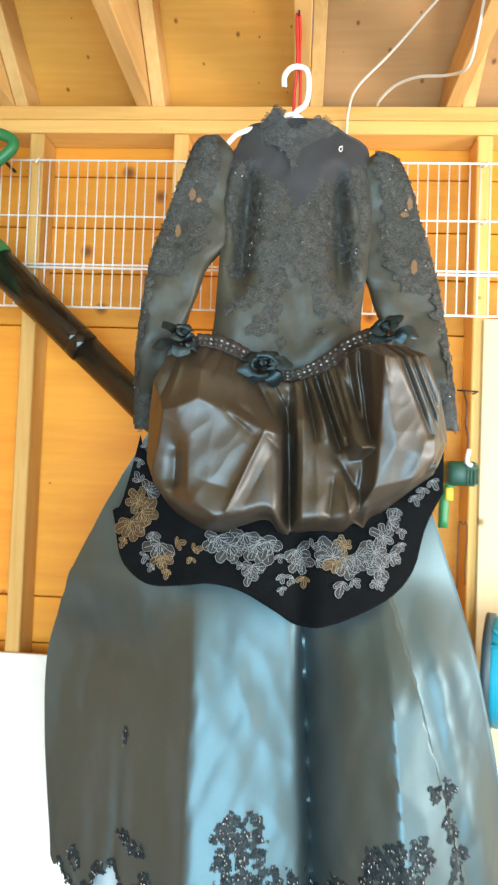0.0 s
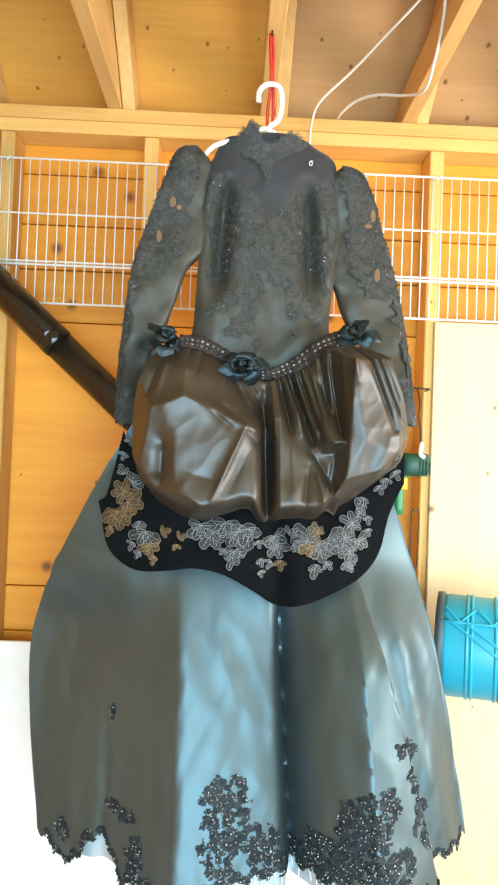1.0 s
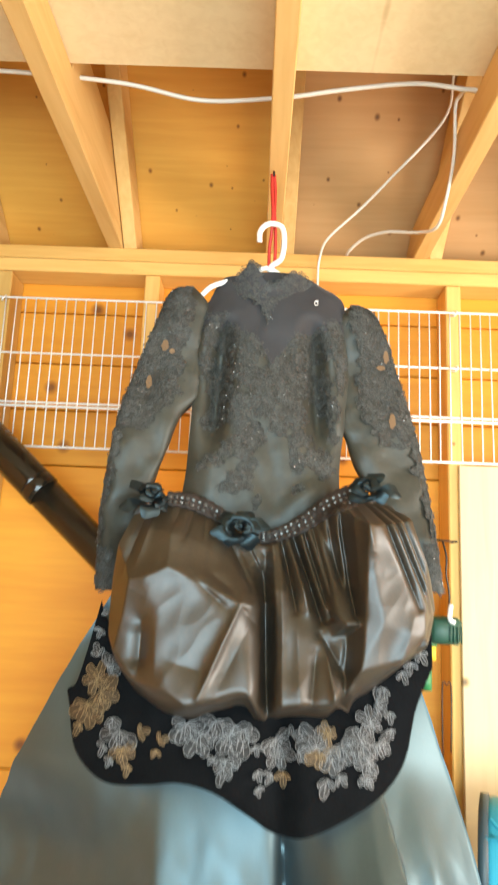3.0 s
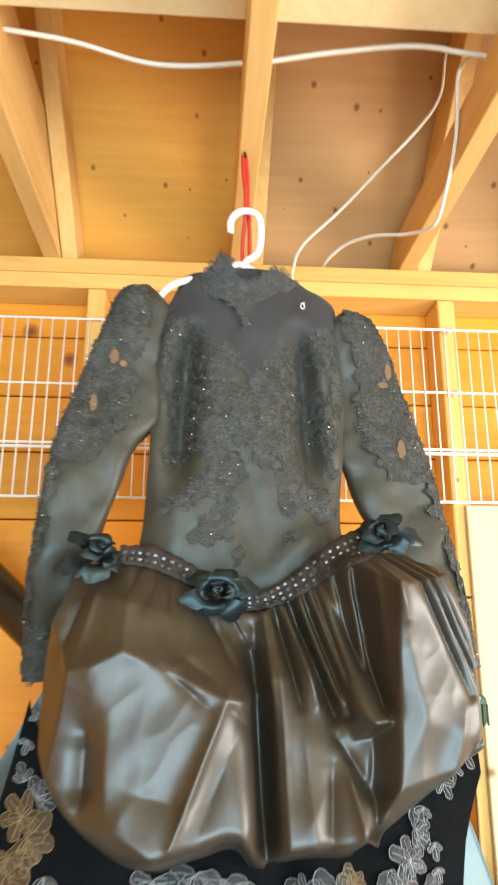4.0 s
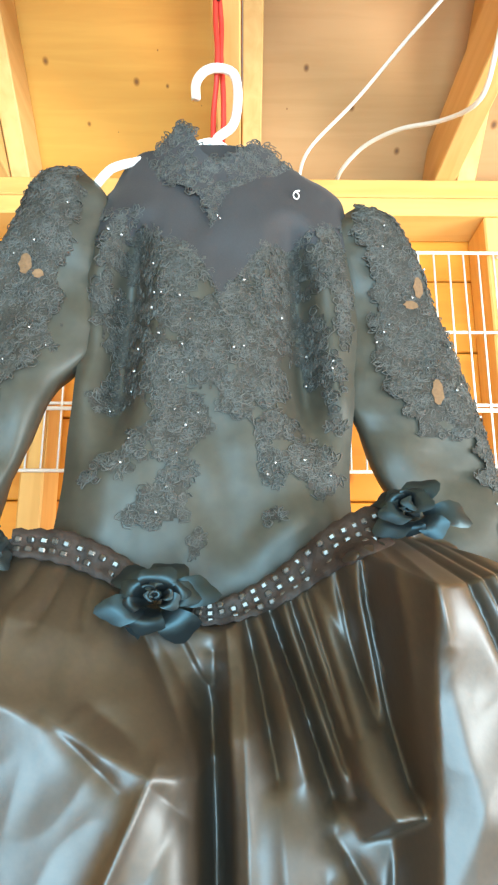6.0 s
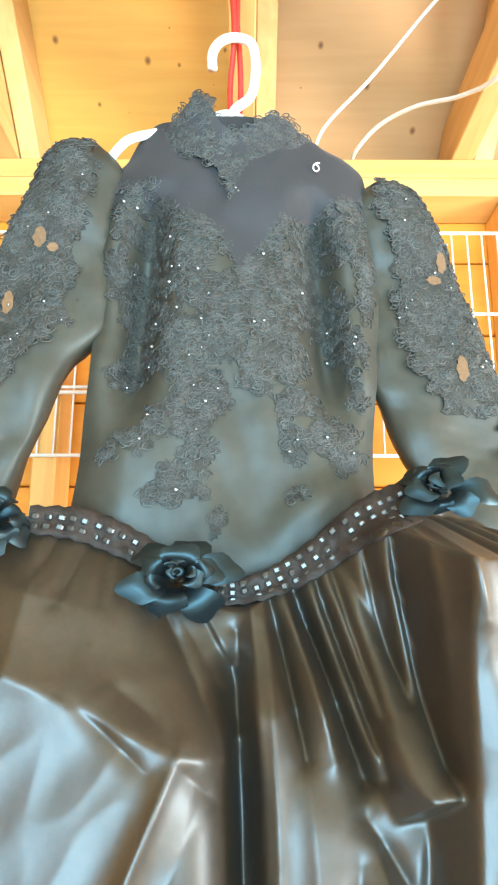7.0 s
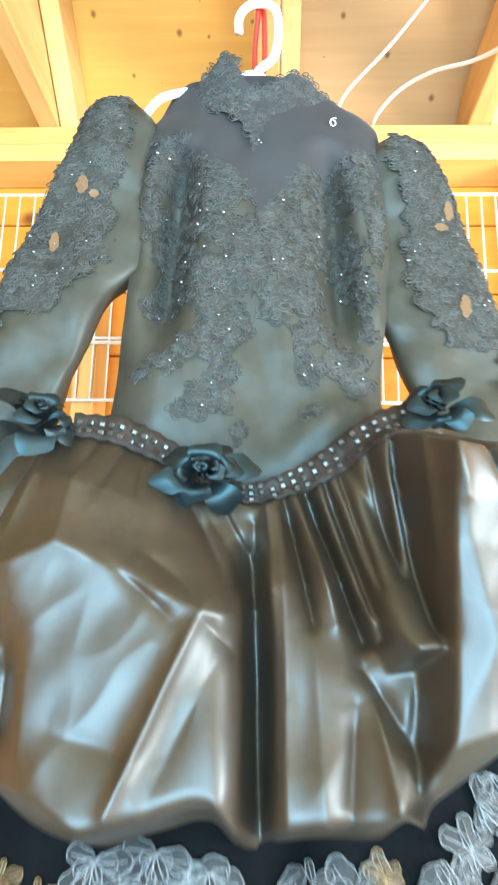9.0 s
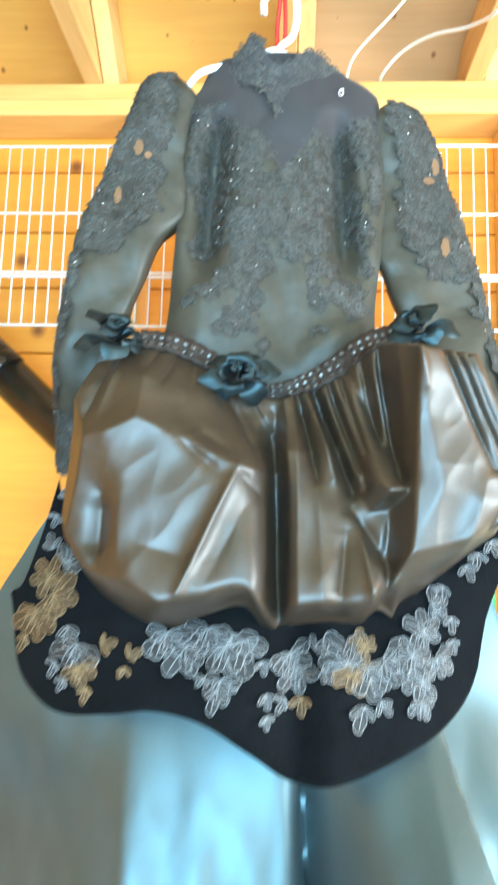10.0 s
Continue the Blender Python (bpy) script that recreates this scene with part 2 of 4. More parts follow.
def curve(z, *pairs):
    """A value that goes smoothly through pairs of (z, value), z falling or rising."""
    ps = sorted(pairs)
    zs, vs = [p[0] for p in ps], [p[1] for p in ps]
    if z <= zs[0]:
        return vs[0]
    if z >= zs[-1]:
        return vs[-1]
    i = max(k for k in range(len(zs)) if zs[k] <= z)
    i = min(i, len(zs) - 2)
    h = zs[i + 1] - zs[i]
    t = (z - zs[i]) / h

    def slope(k):
        if k == 0 or k == len(zs) - 1:
            j = min(k, len(zs) - 2)
            return (vs[j + 1] - vs[j]) / (zs[j + 1] - zs[j])
        return (vs[k + 1] - vs[k - 1]) / (zs[k + 1] - zs[k - 1])
    a, b = slope(i) * h, slope(i + 1) * h
    return (2 * t ** 3 - 3 * t * t + 1) * vs[i] + (t ** 3 - 2 * t * t + t) * a + (-2 * t ** 3 + 3 * t * t) * vs[i + 1] + (t ** 3 - t * t) * b


def step(a, b, x):
    t = min(1, max(0, (x - a) / (b - a)))
    return t * t * (3 - 2 * t)


def sheet(rows, closed=False, bm=None):
    """A surface from rows of points."""
    bm = bmesh.new() if bm is None else bm
    vv = [[bm.verts.new(p) for p in r] for r in rows]
    n = len(rows[0])
    for i in range(len(rows) - 1):
        for k in range(n if closed else n - 1):
            bm.faces.new((vv[i][k], vv[i + 1][k], vv[i + 1][(k + 1) % n], vv[i][(k + 1) % n]))
    return bm


# ---- the shed ----
YS, YB = 1.85, 1.94          # face of the studs, inside of the sheathing
FLOOR_X0, FLOOR_X1, FRONT = -2.2, 2.4, -2.4

ground = part("ground", box(-60, 60, -60, 60, -0.4, -0.12, 0), M_ground, label="rough grass ground around the shed")
tagged(ground, kind="structure")
floor = part("floor", box(FLOOR_X0 - 0.1, FLOOR_X1 + 0.1, FRONT - 0.1, YB + 0.1, -0.12, 0.0, 0), M_floor, label="grey concrete shed floor")
tagged(floor, kind="structure")

wall_north = thing("wall_north", "open-framed back wall of orange pine boards", "wall", kind="structure")
for z0, z1 in ((-0.0, 0.5), (0.5, 1.055), (1.058, 1.178), (1.181, 1.905), (1.908, 2.05), (2.053, 2.175), (2.178, 2.315), (2.318, 2.455)):
    part("plank", box(FLOOR_X0, FLOOR_X1, YB, YB + 0.02, z0, z1, 0.002), M_plank, wall_north, smooth=False)
part("backing", box(FLOOR_X0 - 0.1, FLOOR_X1 + 0.1, YB + 0.022, YB + 0.06, 0, 2.7, 0), M_plank, wall_north, smooth=False)
for x in (-2.13, -1.75, -1.36, -0.985, -0.605, -0.226, 0.155, 0.540, 0.93, 1.31, 1.69, 2.07):
    part("stud", box(x, x + 0.038, YS, YB - 0.001, 0.0, 2.394, 0.003), M_stud, wall_north, smooth=False)
part("plate", box(FLOOR_X0, FLOOR_X1, YS, YB - 0.001, 2.396, 2.431, 0.003), M_plate, wall_north, smooth=False)
part("plate", box(FLOOR_X0, FLOOR_X1, YS + 0.001, YB + 0.02, 2.4325, 2.468, 0.003), M_plate, wall_north, smooth=False)
part("white_board", box(-2.15, 0.40, YS - 0.014, YS - 0.002, 0.02, 1.055, 0.002), M_white, wall_north, "white painted board on the lower wall", False)
part("pale_board", box(0.562, 2.2, YS - 0.014, YS - 0.002, 0.02, 1.93, 0.002), M_pale, wall_north, "pale pine panel, paler than the planks", False)

wall_west = part("wall_west", box(FLOOR_X0 - 0.1, FLOOR_X0, FRONT, YB + 0.02, 0, 4.3, 0), M_plank, label="pine board side wall", smooth=False)
tagged(wall_west, kind="structure")
# opening made up for the added side lamp, out of view
WY0, WY1, WZ0, WZ1 = 0.0, 1.1, 1.15, 1.95
wall_east = thing("wall_east", "pine board side wall with an added, unseen window opening", "wall", kind="structure")
for y0, y1, z0, z1 in ((FRONT, WY0, 0, 4.3), (WY1, YB + 0.02, 0, 4.3), (WY0, WY1, 0, WZ0), (WY0, WY1, WZ1, 4.3)):
    part("panel", box(FLOOR_X1, FLOOR_X1 + 0.1, y0, y1, z0, z1, 0), M_plank, wall_east, smooth=False)
wall_south = thing("wall_south", "pine board front wall with a wide open doorway", "wall", kind="structure")
for x0, x1, z0, z1 in ((FLOOR_X0 - 0.1, -0.95, 0, 4.3), (2.05, FLOOR_X1 + 0.1, 0, 4.3), (-0.95, 2.05, 2.25, 4.3)):
    part("panel", box(x0, x1, FRONT - 0.1, FRONT, z0, z1, 0), M_plank, wall_south, smooth=False)

# roof: sheathing over rafters, joists with cut ends
SL = math.tan(radians(38))
RIDGE = (YB + FRONT) / 2
ROOF0 = 2.585                # underside of the boards above the face of the studs
roof = thing("ceiling", "plywood roof boards over rafters", "ceiling", kind="structure")


def roof_z(y):
    return ROOF0 + (YS - abs(y - RIDGE) * 0 - y) * SL


bm = bmesh.new()
zr = roof_z(RIDGE)
for x0, x1, slot in ((-2.4, 0.118, 0), (0.119, 2.6, 1)):
    for a, b in (((YB + 0.3, roof_z(YB + 0.3)), (RIDGE, zr)), ((RIDGE, zr), (2 * RIDGE - YB - 0.3, roof_z(YB + 0.3)))):
        vs = [bm.verts.new(p) for p in ((x0, *a), (x1, *a), (x1, *b), (x0, *b))]
        ws = [bm.verts.new(v.co + Vector((0, 0, 0.02))) for v in vs]
        fs = [bm.faces.new(vs), bm.faces.new(ws[::-1])]
        for i in range(4):
            fs.append(bm.faces.new((vs[i], ws[i], ws[(i + 1) % 4], vs[(i + 1) % 4])))
        for f in fs:
            f.material_index = slot
boards = part("roof_boards", bm, M_roof, roof, smooth=False)
boards.data.materials.append(M_roof_b)
JB, JT = 2.468, 2.556
for x in (-2.2, -1.82, -1.44, -1.07, -0.69, -0.328, 0.079, 0.460, 0.86, 1.24, 1.62, 2.0):
    # the joist's end is cut to the slope of the roof
    yc = YS + 0.09
    top = JT + (0.10 if x == -0.328 else 0)        # one joist is a deeper plank behind the loft board
    cut = yc - max(0.0, top - (roof_z(yc) - 0.004)) / SL
    side = [(FRONT, JB), (yc, JB), (yc, min(JT, roof_z(yc) - 0.004)), (cut, top)] + ([(1.32, top), (1.32, JT)] if top > JT and cut > 1.33 else []) + [(FRONT, JT)]
    j = part("joist", prism(side, x, x + 0.038), M_joist, None, smooth=False)
    tagged(j, "pale pine ceiling joist resting on the wall plate", "joist", "ceiling joists", "structure")
    j.name = "joist"
    y0, y1 = YB, RIDGE
    r = part("rafter", prism([(y0, roof_z(y0) - 0.113), (y1, roof_z(y1) - 0.113), (y1, roof_z(y1) - 0.002), (y0, roof_z(y0) - 0.002)], x + 0.040, x + 0.073), M_joist, None, smooth=False)
    tagged(r, "sloping pine rafter nailed beside a joist", "rafter", "rafters", "structure")
deck = part("loft_board", box(-2.1, 2.3, -0.6, 1.31, JT + 0.002, JT + 0.016, 0.001), M_pale, None, "pale plywood sheet laid over the joists", False)
tagged(deck, category="board")

# ---- the dress ----
dress = thing("dress", "dark grey-blue long-sleeved lace and satin gown hung on a hanger", "dress", (0.09, 1.52, 1.6))
INV = Matrix.Translation((-0.09, -1.52, -1.6))


EYE0 = Vector((0.036, 0.043, 1.55))


def hang(p):
    """The dress hangs turned a little, one shoulder towards the door, its waist and skirt fuller than its chest."""
    y = p.y + 0.2 * (p.x - 0.1) * step(1.62, 1.85, p.z) + curve(p.z, (0.7, -0.07), (1.15, -0.045), (1.3, -0.03), (1.45, -0.025), (1.55, 0.0), (1.66, -0.01), (1.74, -0.05), (1.85, -0.05), (1.96, -0.038), (2.06, -0.022), (2.15, -0.03), (2.3, -0.035))
    return EYE0 + (p - EYE0) * ((y - EYE0.y) / (p.y - EYE0.y))


def sewn(name, bm, material, parent=None, label="", smooth=True):
    """A part of the dress, given in the place's own metres."""
    for v in bm.verts:
        v.co = hang(v.co)
    bm.transform(INV)
    ob = part(name, bm, material, parent or dress, label, smooth)
    return tagged(ob, kind="stuff" if "beadwork" in name or "lace" in name else "")


def bod_l(z):
    return curve(z, (1.70, -0.085), (1.819, -0.060), (1.886, -0.055), (1.971, -0.052), (2.049, -0.053), (2.104, -0.048), (2.177, -0.038), (2.215, -0.026))


def bod_r(z):
    return curve(z, (1.70, 0.265), (1.80, 0.242), (1.85, 0.238), (1.917, 0.243), (1.98, 0.250), (2.077, 0.252), (2.18, 0.245), (2.215, 0.232))


def yoke_l(z):
    return curve(z, (2.12, -0.046), (2.177, -0.037), (2.209, -0.026), (2.235, -0.014), (2.250, -0.002))


def yoke_r(z):
    return curve(z, (2.12, 0.250), (2.18, 0.245), (2.207, 0.240), (2.223, 0.225), (2.240, 0.196), (2.250, 0.180))


def bodice_y(x, z):
    """How far forward the front of the bodice lies."""
    l, r = (bod_l(z), bod_r(z)) if z < 2.12 else (yoke_l(z), yoke_r(z))
    s = min(1, max(-1, (2 * x - l - r) / (r - l)))
    full = curve(z, (1.70, 0.055), (1.82, 0.045), (1.95, 0.05), (2.06, 0.060), (2.15, 0.048), (2.25, 0.035))
    y = 1.545 - full * (1 - 0.6 * abs(s) ** 5)
    # two hollows beside the bust and a soft crease at the waist
    for c, w, d in ((-0.004, 0.021, 0.038), (0.188, 0.021, 0.038)):
        y += d * math.exp(-((x - c - (z - 2.0) * (0.06 if c < 0.1 else -0.08)) / w) ** 2) * step(1.86, 1.96, z) * (1 - step(2.11, 2.17, z))
    y -= 0.010 * math.exp(-(((x - 0.165) + (z - 1.80) * -0.6) / 0.03) ** 2 - ((z - 1.80) / 0.035) ** 2)
    y += 0.004 * math.sin(31 * x + 9 * z) * math.sin(17 * z + 2) + 0.006 * noise.noise(Vector((x * 13, z * 10, 3))) + 0.003 * noise.noise(Vector((x * 34, z * 26, 3)))
    return y


def ring_rows(z0, z1, n, left, right, front, back, m=56, centre=1.545):
    rows = []
    for i in range(n + 1):
        z = z0 + (z1 - z0) * i / n
        l, r = left(z), right(z)
        row = []
        for k in range(m):
            a = 2 * math.pi * k / m
            x = (l + r) / 2 - (r - l) / 2 * math.cos(a)
            if math.sin(a) >= -1e-9:
                y = front(x, z)
            else:
                y = centre - math.sin(a) * back
            row.append((x, y, z))
        rows.append(row)
    return rows


NECK = lambda x: 2.065 + 0.085 * min(1, abs(x - 0.100) / 0.10) ** 0.8      # the sweetheart line over the bust
sewn("bodice", sheet(ring_rows(1.70, 2.13, 110, bod_l, bod_r, bodice_y, 0.05, 220), True), M_bodice, label="dull grey-blue fitted bodice")


sewn("yoke", sheet(ring_rows(2.13, 2.250, 36, yoke_l, yoke_r, bodice_y, 0.03, 160), True), M_mesh, label="sheer dark mesh yoke")


def sleeve(outer, inner, z0, z1, sign, name):
    rows = []
    n, m = 60, 30
    for i in range(n + 1):
        z = z0 + (z1 - z0) * i / n
        o, q = outer(z), inner(z)
        row = []
        c, h = (o + q) / 2, abs(o - q) / 2
        d = 0.024 * min(1, h / 0.04)
        top = step(z1, z1 - 0.03, z)
        for k in range(m):
            a = 2 * math.pi * k / m
            x = c + h * math.cos(a)
            y = 1.535 - d * math.copysign(abs(math.sin(a)) ** 0.5, math.sin(a)) * (0.4 + 0.6 * top) + 0.009 * noise.noise(Vector((x * 18, z * 13, 5 + sign))) + 0.004 * noise.noise(Vector((x * 45, z * 40, 5 + sign)))
            y += 0.003 * math.sin(z * 60 + a * 2) * step(1.98, 1.88, z)
            row.append((x, y, z + (0.004 * noise.noise(Vector((x * 90, z * 3, 2))) if i == 0 else 0)))
        rows.append(row)
    bm = sheet(rows, True)
    bm.faces.new([v for v in bm.verts][-m:])
    return sewn(name, bm, M_bodice, label="long fitted sleeve with lace")


SLo = lambda z: curve(z, (1.615, -0.219), (1.70, -0.218), (1.80, -0.212), (1.90, -0.203), (1.986, -0.188), (2.05, -0.168), (2.124, -0.143), (2.18, -0.124), (2.217, -0.105), (2.232, -0.080))
SLi = lambda z: curve(z, (1.615, -0.172), (1.734, -0.14), (1.828, -0.117), (1.905, -0.092), (1.962, -0.072), (2.0, -0.040), (2.05, -0.036), (2.11, -0.033), (2.18, -0.026), (2.207, -0.040), (2.232, -0.064))
SRo = lambda z: curve(z, (1.627, 0.438), (1.775, 0.418), (1.862, 0.402), (1.937, 0.387), (1.998, 0.368), (2.06, 0.347), (2.107, 0.335), (2.165, 0.313), (2.185, 0.302), (2.203, 0.275))
SRi = lambda z: curve(z, (1.627, 0.375), (1.75, 0.325), (1.809, 0.306), (1.857, 0.273), (1.918, 0.252), (1.945, 0.240), (1.985, 0.237), (2.082, 0.238), (2.165, 0.232), (2.19, 0.243), (2.203, 0.262))
sleeve_l = sleeve(SLo, SLi, 1.615, 2.232, 0, "sleeve")
sleeve_r = sleeve(SRo, SRi, 1.635, 2.203, 9, "sleeve")


def sleeve_y(x, z, o, q):
    c, h = (o + q) / 2, abs(o - q) / 2
    s = min(1, abs(x - c) / h)
    return 1.533 - 0.024 * min(1, h / 0.04) * (1 - s * s) ** 0.25 + 0.009 * noise.noise(Vector((x * 18, z * 13, 5 + (9 if x > 0.1 else 0))))


# overskirt: satin puffs gathered below the belt
def top_z(x):
    return curve(x, (-0.20, 1.745), (-0.147, 1.766), (-0.116, 1.784), (-0.069, 1.798), (0.005, 1.774), (0.054, 1.736), (0.10, 1.722), (0.126, 1.732), (0.184, 1.760), (0.244, 1.800), (0.316, 1.797), (0.36, 1.76), (0.40, 1.70))


def bot_z(x):
    a = curve(x, (-0.165, 1.545), (-0.152, 1.525), (-0.135, 1.503), (-0.107, 1.466), (-0.064, 1.430), (-0.032, 1.422), (0.03, 1.446), (0.072, 1.456), (0.095, 1.427), (0.108, 1.414))
    b = curve(x, (0.108, 1.414), (0.122, 1.432), (0.167, 1.440), (0.205, 1.440), (0.222, 1.456), (0.241, 1.447))
    c = curve(x, (0.241, 1.447), (0.282, 1.482), (0.334, 1.528), (0.365, 1.556), (0.392, 1.60), (0.41, 1.63))
    return (a if x < 0.108 else b if x < 0.241 else c) - 0.004


def ridge(x, z, x0, z0, x1, z1, width, height):
    """A soft ridge (or, with a minus, a furrow) from one point to another."""
    dx, dz = x1 - x0, z1 - z0
    t = ((x - x0) * dx + (z - z0) * dz) / (dx * dx + dz * dz)
    tc = min(1, max(0, t))
    d2 = (x - x0 - tc * dx) ** 2 + (z - z0 - tc * dz) ** 2
    return height * math.exp(-(math.sqrt(d2) / width) ** 1.3) * (0.5 + 0.5 * step(0, 0.3, tc)) * (1 - 0.5 * step(0.75, 1.0, tc))


FOLDS = (
    # the deep furrow between the first puff and the middle
    (0.045, 1.715, 0.100, 1.62, 0.011, -0.020), (0.096, 1.66, 0.112, 1.40, 0.012, -0.050), (0.125, 1.70, 0.130, 1.44, 0.010, 0.010),
    # pleats of the middle on both sides of the free loop
    (0.112, 1.710, 0.122, 1.44, 0.007, 0.012), (0.128, 1.722, 0.150, 1.60, 0.006, -0.028), (0.150, 1.730, 0.192, 1.585, 0.007, -0.048), (0.140, 1.726, 0.170, 1.60, 0.008, 0.012), (0.168, 1.745, 0.205, 1.590, 0.005, -0.028),
    (0.190, 1.565, 0.232, 1.50, 0.010, -0.016), (0.150, 1.60, 0.158, 1.46, 0.016, 0.008), (0.195, 1.55, 0.215, 1.455, 0.007, 0.010), (0.182, 1.54, 0.176, 1.46, 0.009, -0.010),
    (0.182, 1.755, 0.206, 1.63, 0.0045, -0.014), (0.208, 1.768, 0.226, 1.64, 0.005, -0.020), (0.226, 1.782, 0.243, 1.60, 0.006, -0.042), (0.240, 1.790, 0.247, 1.62, 0.005, 0.010),
    # the fan below the rose: three long pleats beside a flat panel
    (0.278, 1.792, 0.342, 1.612, 0.005, -0.016), (0.287, 1.794, 0.356, 1.610, 0.006, 0.009), (0.296, 1.795, 0.366, 1.605, 0.005, -0.015), (0.306, 1.794, 0.377, 1.600, 0.006, 0.008), (0.316, 1.792, 0.386, 1.600, 0.005, -0.014),
    (0.256, 1.785, 0.266, 1.70, 0.006, 0.007), (0.375, 1.60, 0.325, 1.535, 0.007, -0.010), (0.388, 1.585, 0.345, 1.545, 0.006, 0.007), (0.330, 1.600, 0.300, 1.50, 0.010, 0.006),
    # the hollow at the side of the first puff, its rim and the creases across it
    (-0.094, 1.575, -0.096, 1.500, 0.016, -0.022), (-0.070, 1.575, -0.066, 1.500, 0.012, 0.005),
    (0.064, 1.616, 0.003, 1.470, 0.0065, 0.011), (0.082, 1.590, 0.030, 1.480, 0.014, -0.006), (0.050, 1.625, 0.010, 1.655, 0.008, -0.006), (0.060, 1.605, 0.092, 1.570, 0.010, -0.007),
    (-0.02, 1.650, 0.040, 1.600, 0.007, -0.006), (-0.045, 1.520, 0.015, 1.505, 0.012, -0.005), (0.100, 1.690, 0.106, 1.43, 0.009, -0.020), (0.045, 1.715, 0.088, 1.640, 0.008, 0.010), (0.030, 1.725, 0.078, 1.630, 0.006, -0.010),
    (-0.118, 1.770, -0.136, 1.65, 0.008, -0.010), (-0.100, 1.775, -0.112, 1.67, 0.007, 0.006), (-0.03, 1.775, -0.040, 1.715, 0.006, -0.008), (-0.055, 1.782, -0.062, 1.74, 0.006, -0.007), (-0.01, 1.770, -0.008, 1.715, 0.005, -0.006), (0.02, 1.755, 0.03, 1.70, 0.006, -0.007),
)


def facets(planes, sharp=800.0):
    """A full puff of crisp cloth: flat panels (a point and the slopes across and up) that meet in softened creases."""
    flat = [(y - gx * x - gz * z, gx, gz) for x, z, y, gx, gz in planes]

    def front(x, z):
        vals = [c + a * x + b * z for c, a, b in flat]
        top = max(vals)
        return top + math.log(sum(math.exp(sharp * (v - top)) for v in vals)) / sharp
    return front


PUFF_L = facets(((-0.05, 1.790, 1.484, 0.05, 1.45), (0.05, 1.745, 1.484, 0.55, 1.35), (-0.125, 1.765, 1.484, -0.55, 1.30),
                 (-0.030, 1.590, 1.300, 0.02, 0.20), (-0.020, 1.530, 1.293, 0.03, 0.02), (0.040, 1.490, 1.293, 0.10, -0.10), (0.075, 1.560, 1.303, 0.34, 0.16),
                 (-0.090, 1.610, 1.307, -0.30, 0.06), (-0.120, 1.540, 1.318, -0.45, -0.12), (-0.142, 1.560, 1.345, -2.2, 0.3), (0.098, 1.560, 1.318, 2.2, 0.1),
                 (-0.020, 1.445, 1.308, 0.0, -1.0), (-0.100, 1.485, 1.318, -0.6, -1.0), (0.070, 1.462, 1.303, 0.3, -0.5)))
PUFF_M = facets(((0.17, 1.745, 1.484, 0.0, 1.15), (0.17, 1.600, 1.345, 0.12, 0.42), (0.17, 1.500, 1.318, -0.05, 0.16), (0.13, 1.520, 1.322, -0.35, 0.12),
                 (0.112, 1.550, 1.345, -2.0, 0.1), (0.225, 1.520, 1.326, 1.2, 0.1), (0.17, 1.452, 1.318, 0.0, -0.8)))
PUFF_R = facets(((0.27, 1.797, 1.484, 0.35, 3.2), (0.262, 1.640, 1.292, -0.26, 0.10), (0.268, 1.550, 1.283, -0.16, 0.0), (0.318, 1.620, 1.302, 0.36, 0.20), (0.355, 1.640, 1.335, 1.0, 0.50),
                 (0.335, 1.555, 1.303, 0.26, -0.20), (0.285, 1.495, 1.288, -0.05, -0.40), (0.246, 1.560, 1.300, -2.4, 0.2), (0.385, 1.600, 1.395, 2.4, 0.2), (0.330, 1.535, 1.312, 0.5, -1.1)))


# one flat pleat of the middle hangs free over the rest
PLEAT = facets(((0.200, 1.765, 1.478, 0.0, 1.02), (0.205, 1.640, 1.352, -0.75, 0.85), (0.232, 1.640, 1.350, 1.5, 1.3), (0.215, 1.580, 1.300, 0.4, -2.2), (0.185, 1.610, 1.345, -1.6, -0.6)))


def over_y(x, z):
    t, b = top_z(x), bot_z(x)
    v = min(1, max(0, (t - z) / (t - b)))
    lobes = [PUFF_L(x, z), PUFF_M(x, z), PUFF_R(x, z), PLEAT(x, z)]
    low = min(lobes)
    y = low - math.log(sum(math.exp(-300 * (q - low)) for q in lobes)) / 300
    y = min(y, 1.487) * step(0.0, 0.05, v) + 1.487 * (1 - step(0.0, 0.05, v))
    y += 0.05 * step(0.86, 1.0, v) ** 2
    for f in FOLDS:
        y -= ridge(x, z, *f) * (1 - 0.6 * step(0.9, 1.0, v)) * step(0.0, 0.06, v)
    y += 0.0035 * math.sin(x * 150 + 2.5 * math.sin(x * 31)) * math.exp(-6 * v)
    y += 0.0006 * noise.noise(Vector((x * 20, z * 14, 4))) * step(0.05, 0.35, v)
    # small sharp creases of crisp cloth
    y += (0.0046 * abs(noise.noise(Vector((x * 10 + z * 8, z * 9 - x * 5, 41)))) + 0.0034 * abs(noise.noise(Vector((x * 22 - z * 16, z * 9 + x * 7, 43))))) * step(0.04, 0.2, v)
    return y


rows = []
for i in range(171):
    v = i / 170
    row = []
    for k in range(301):
        u = k / 300
        xt = -0.140 + u * 0.475
        xb = -0.152 + u * 0.543
        w = v ** 0.8
        x = xt * (1 - w) + xb * w
        x += (-0.016 * math.sin(v * math.pi) * (1 - u) ** 4) + 0.012 * math.sin(v * math.pi) * u ** 4
        z = top_z(x) * (1 - v) + bot_z(x) * v
        row.append((x, over_y(x, z), z))
    rows.append(row)
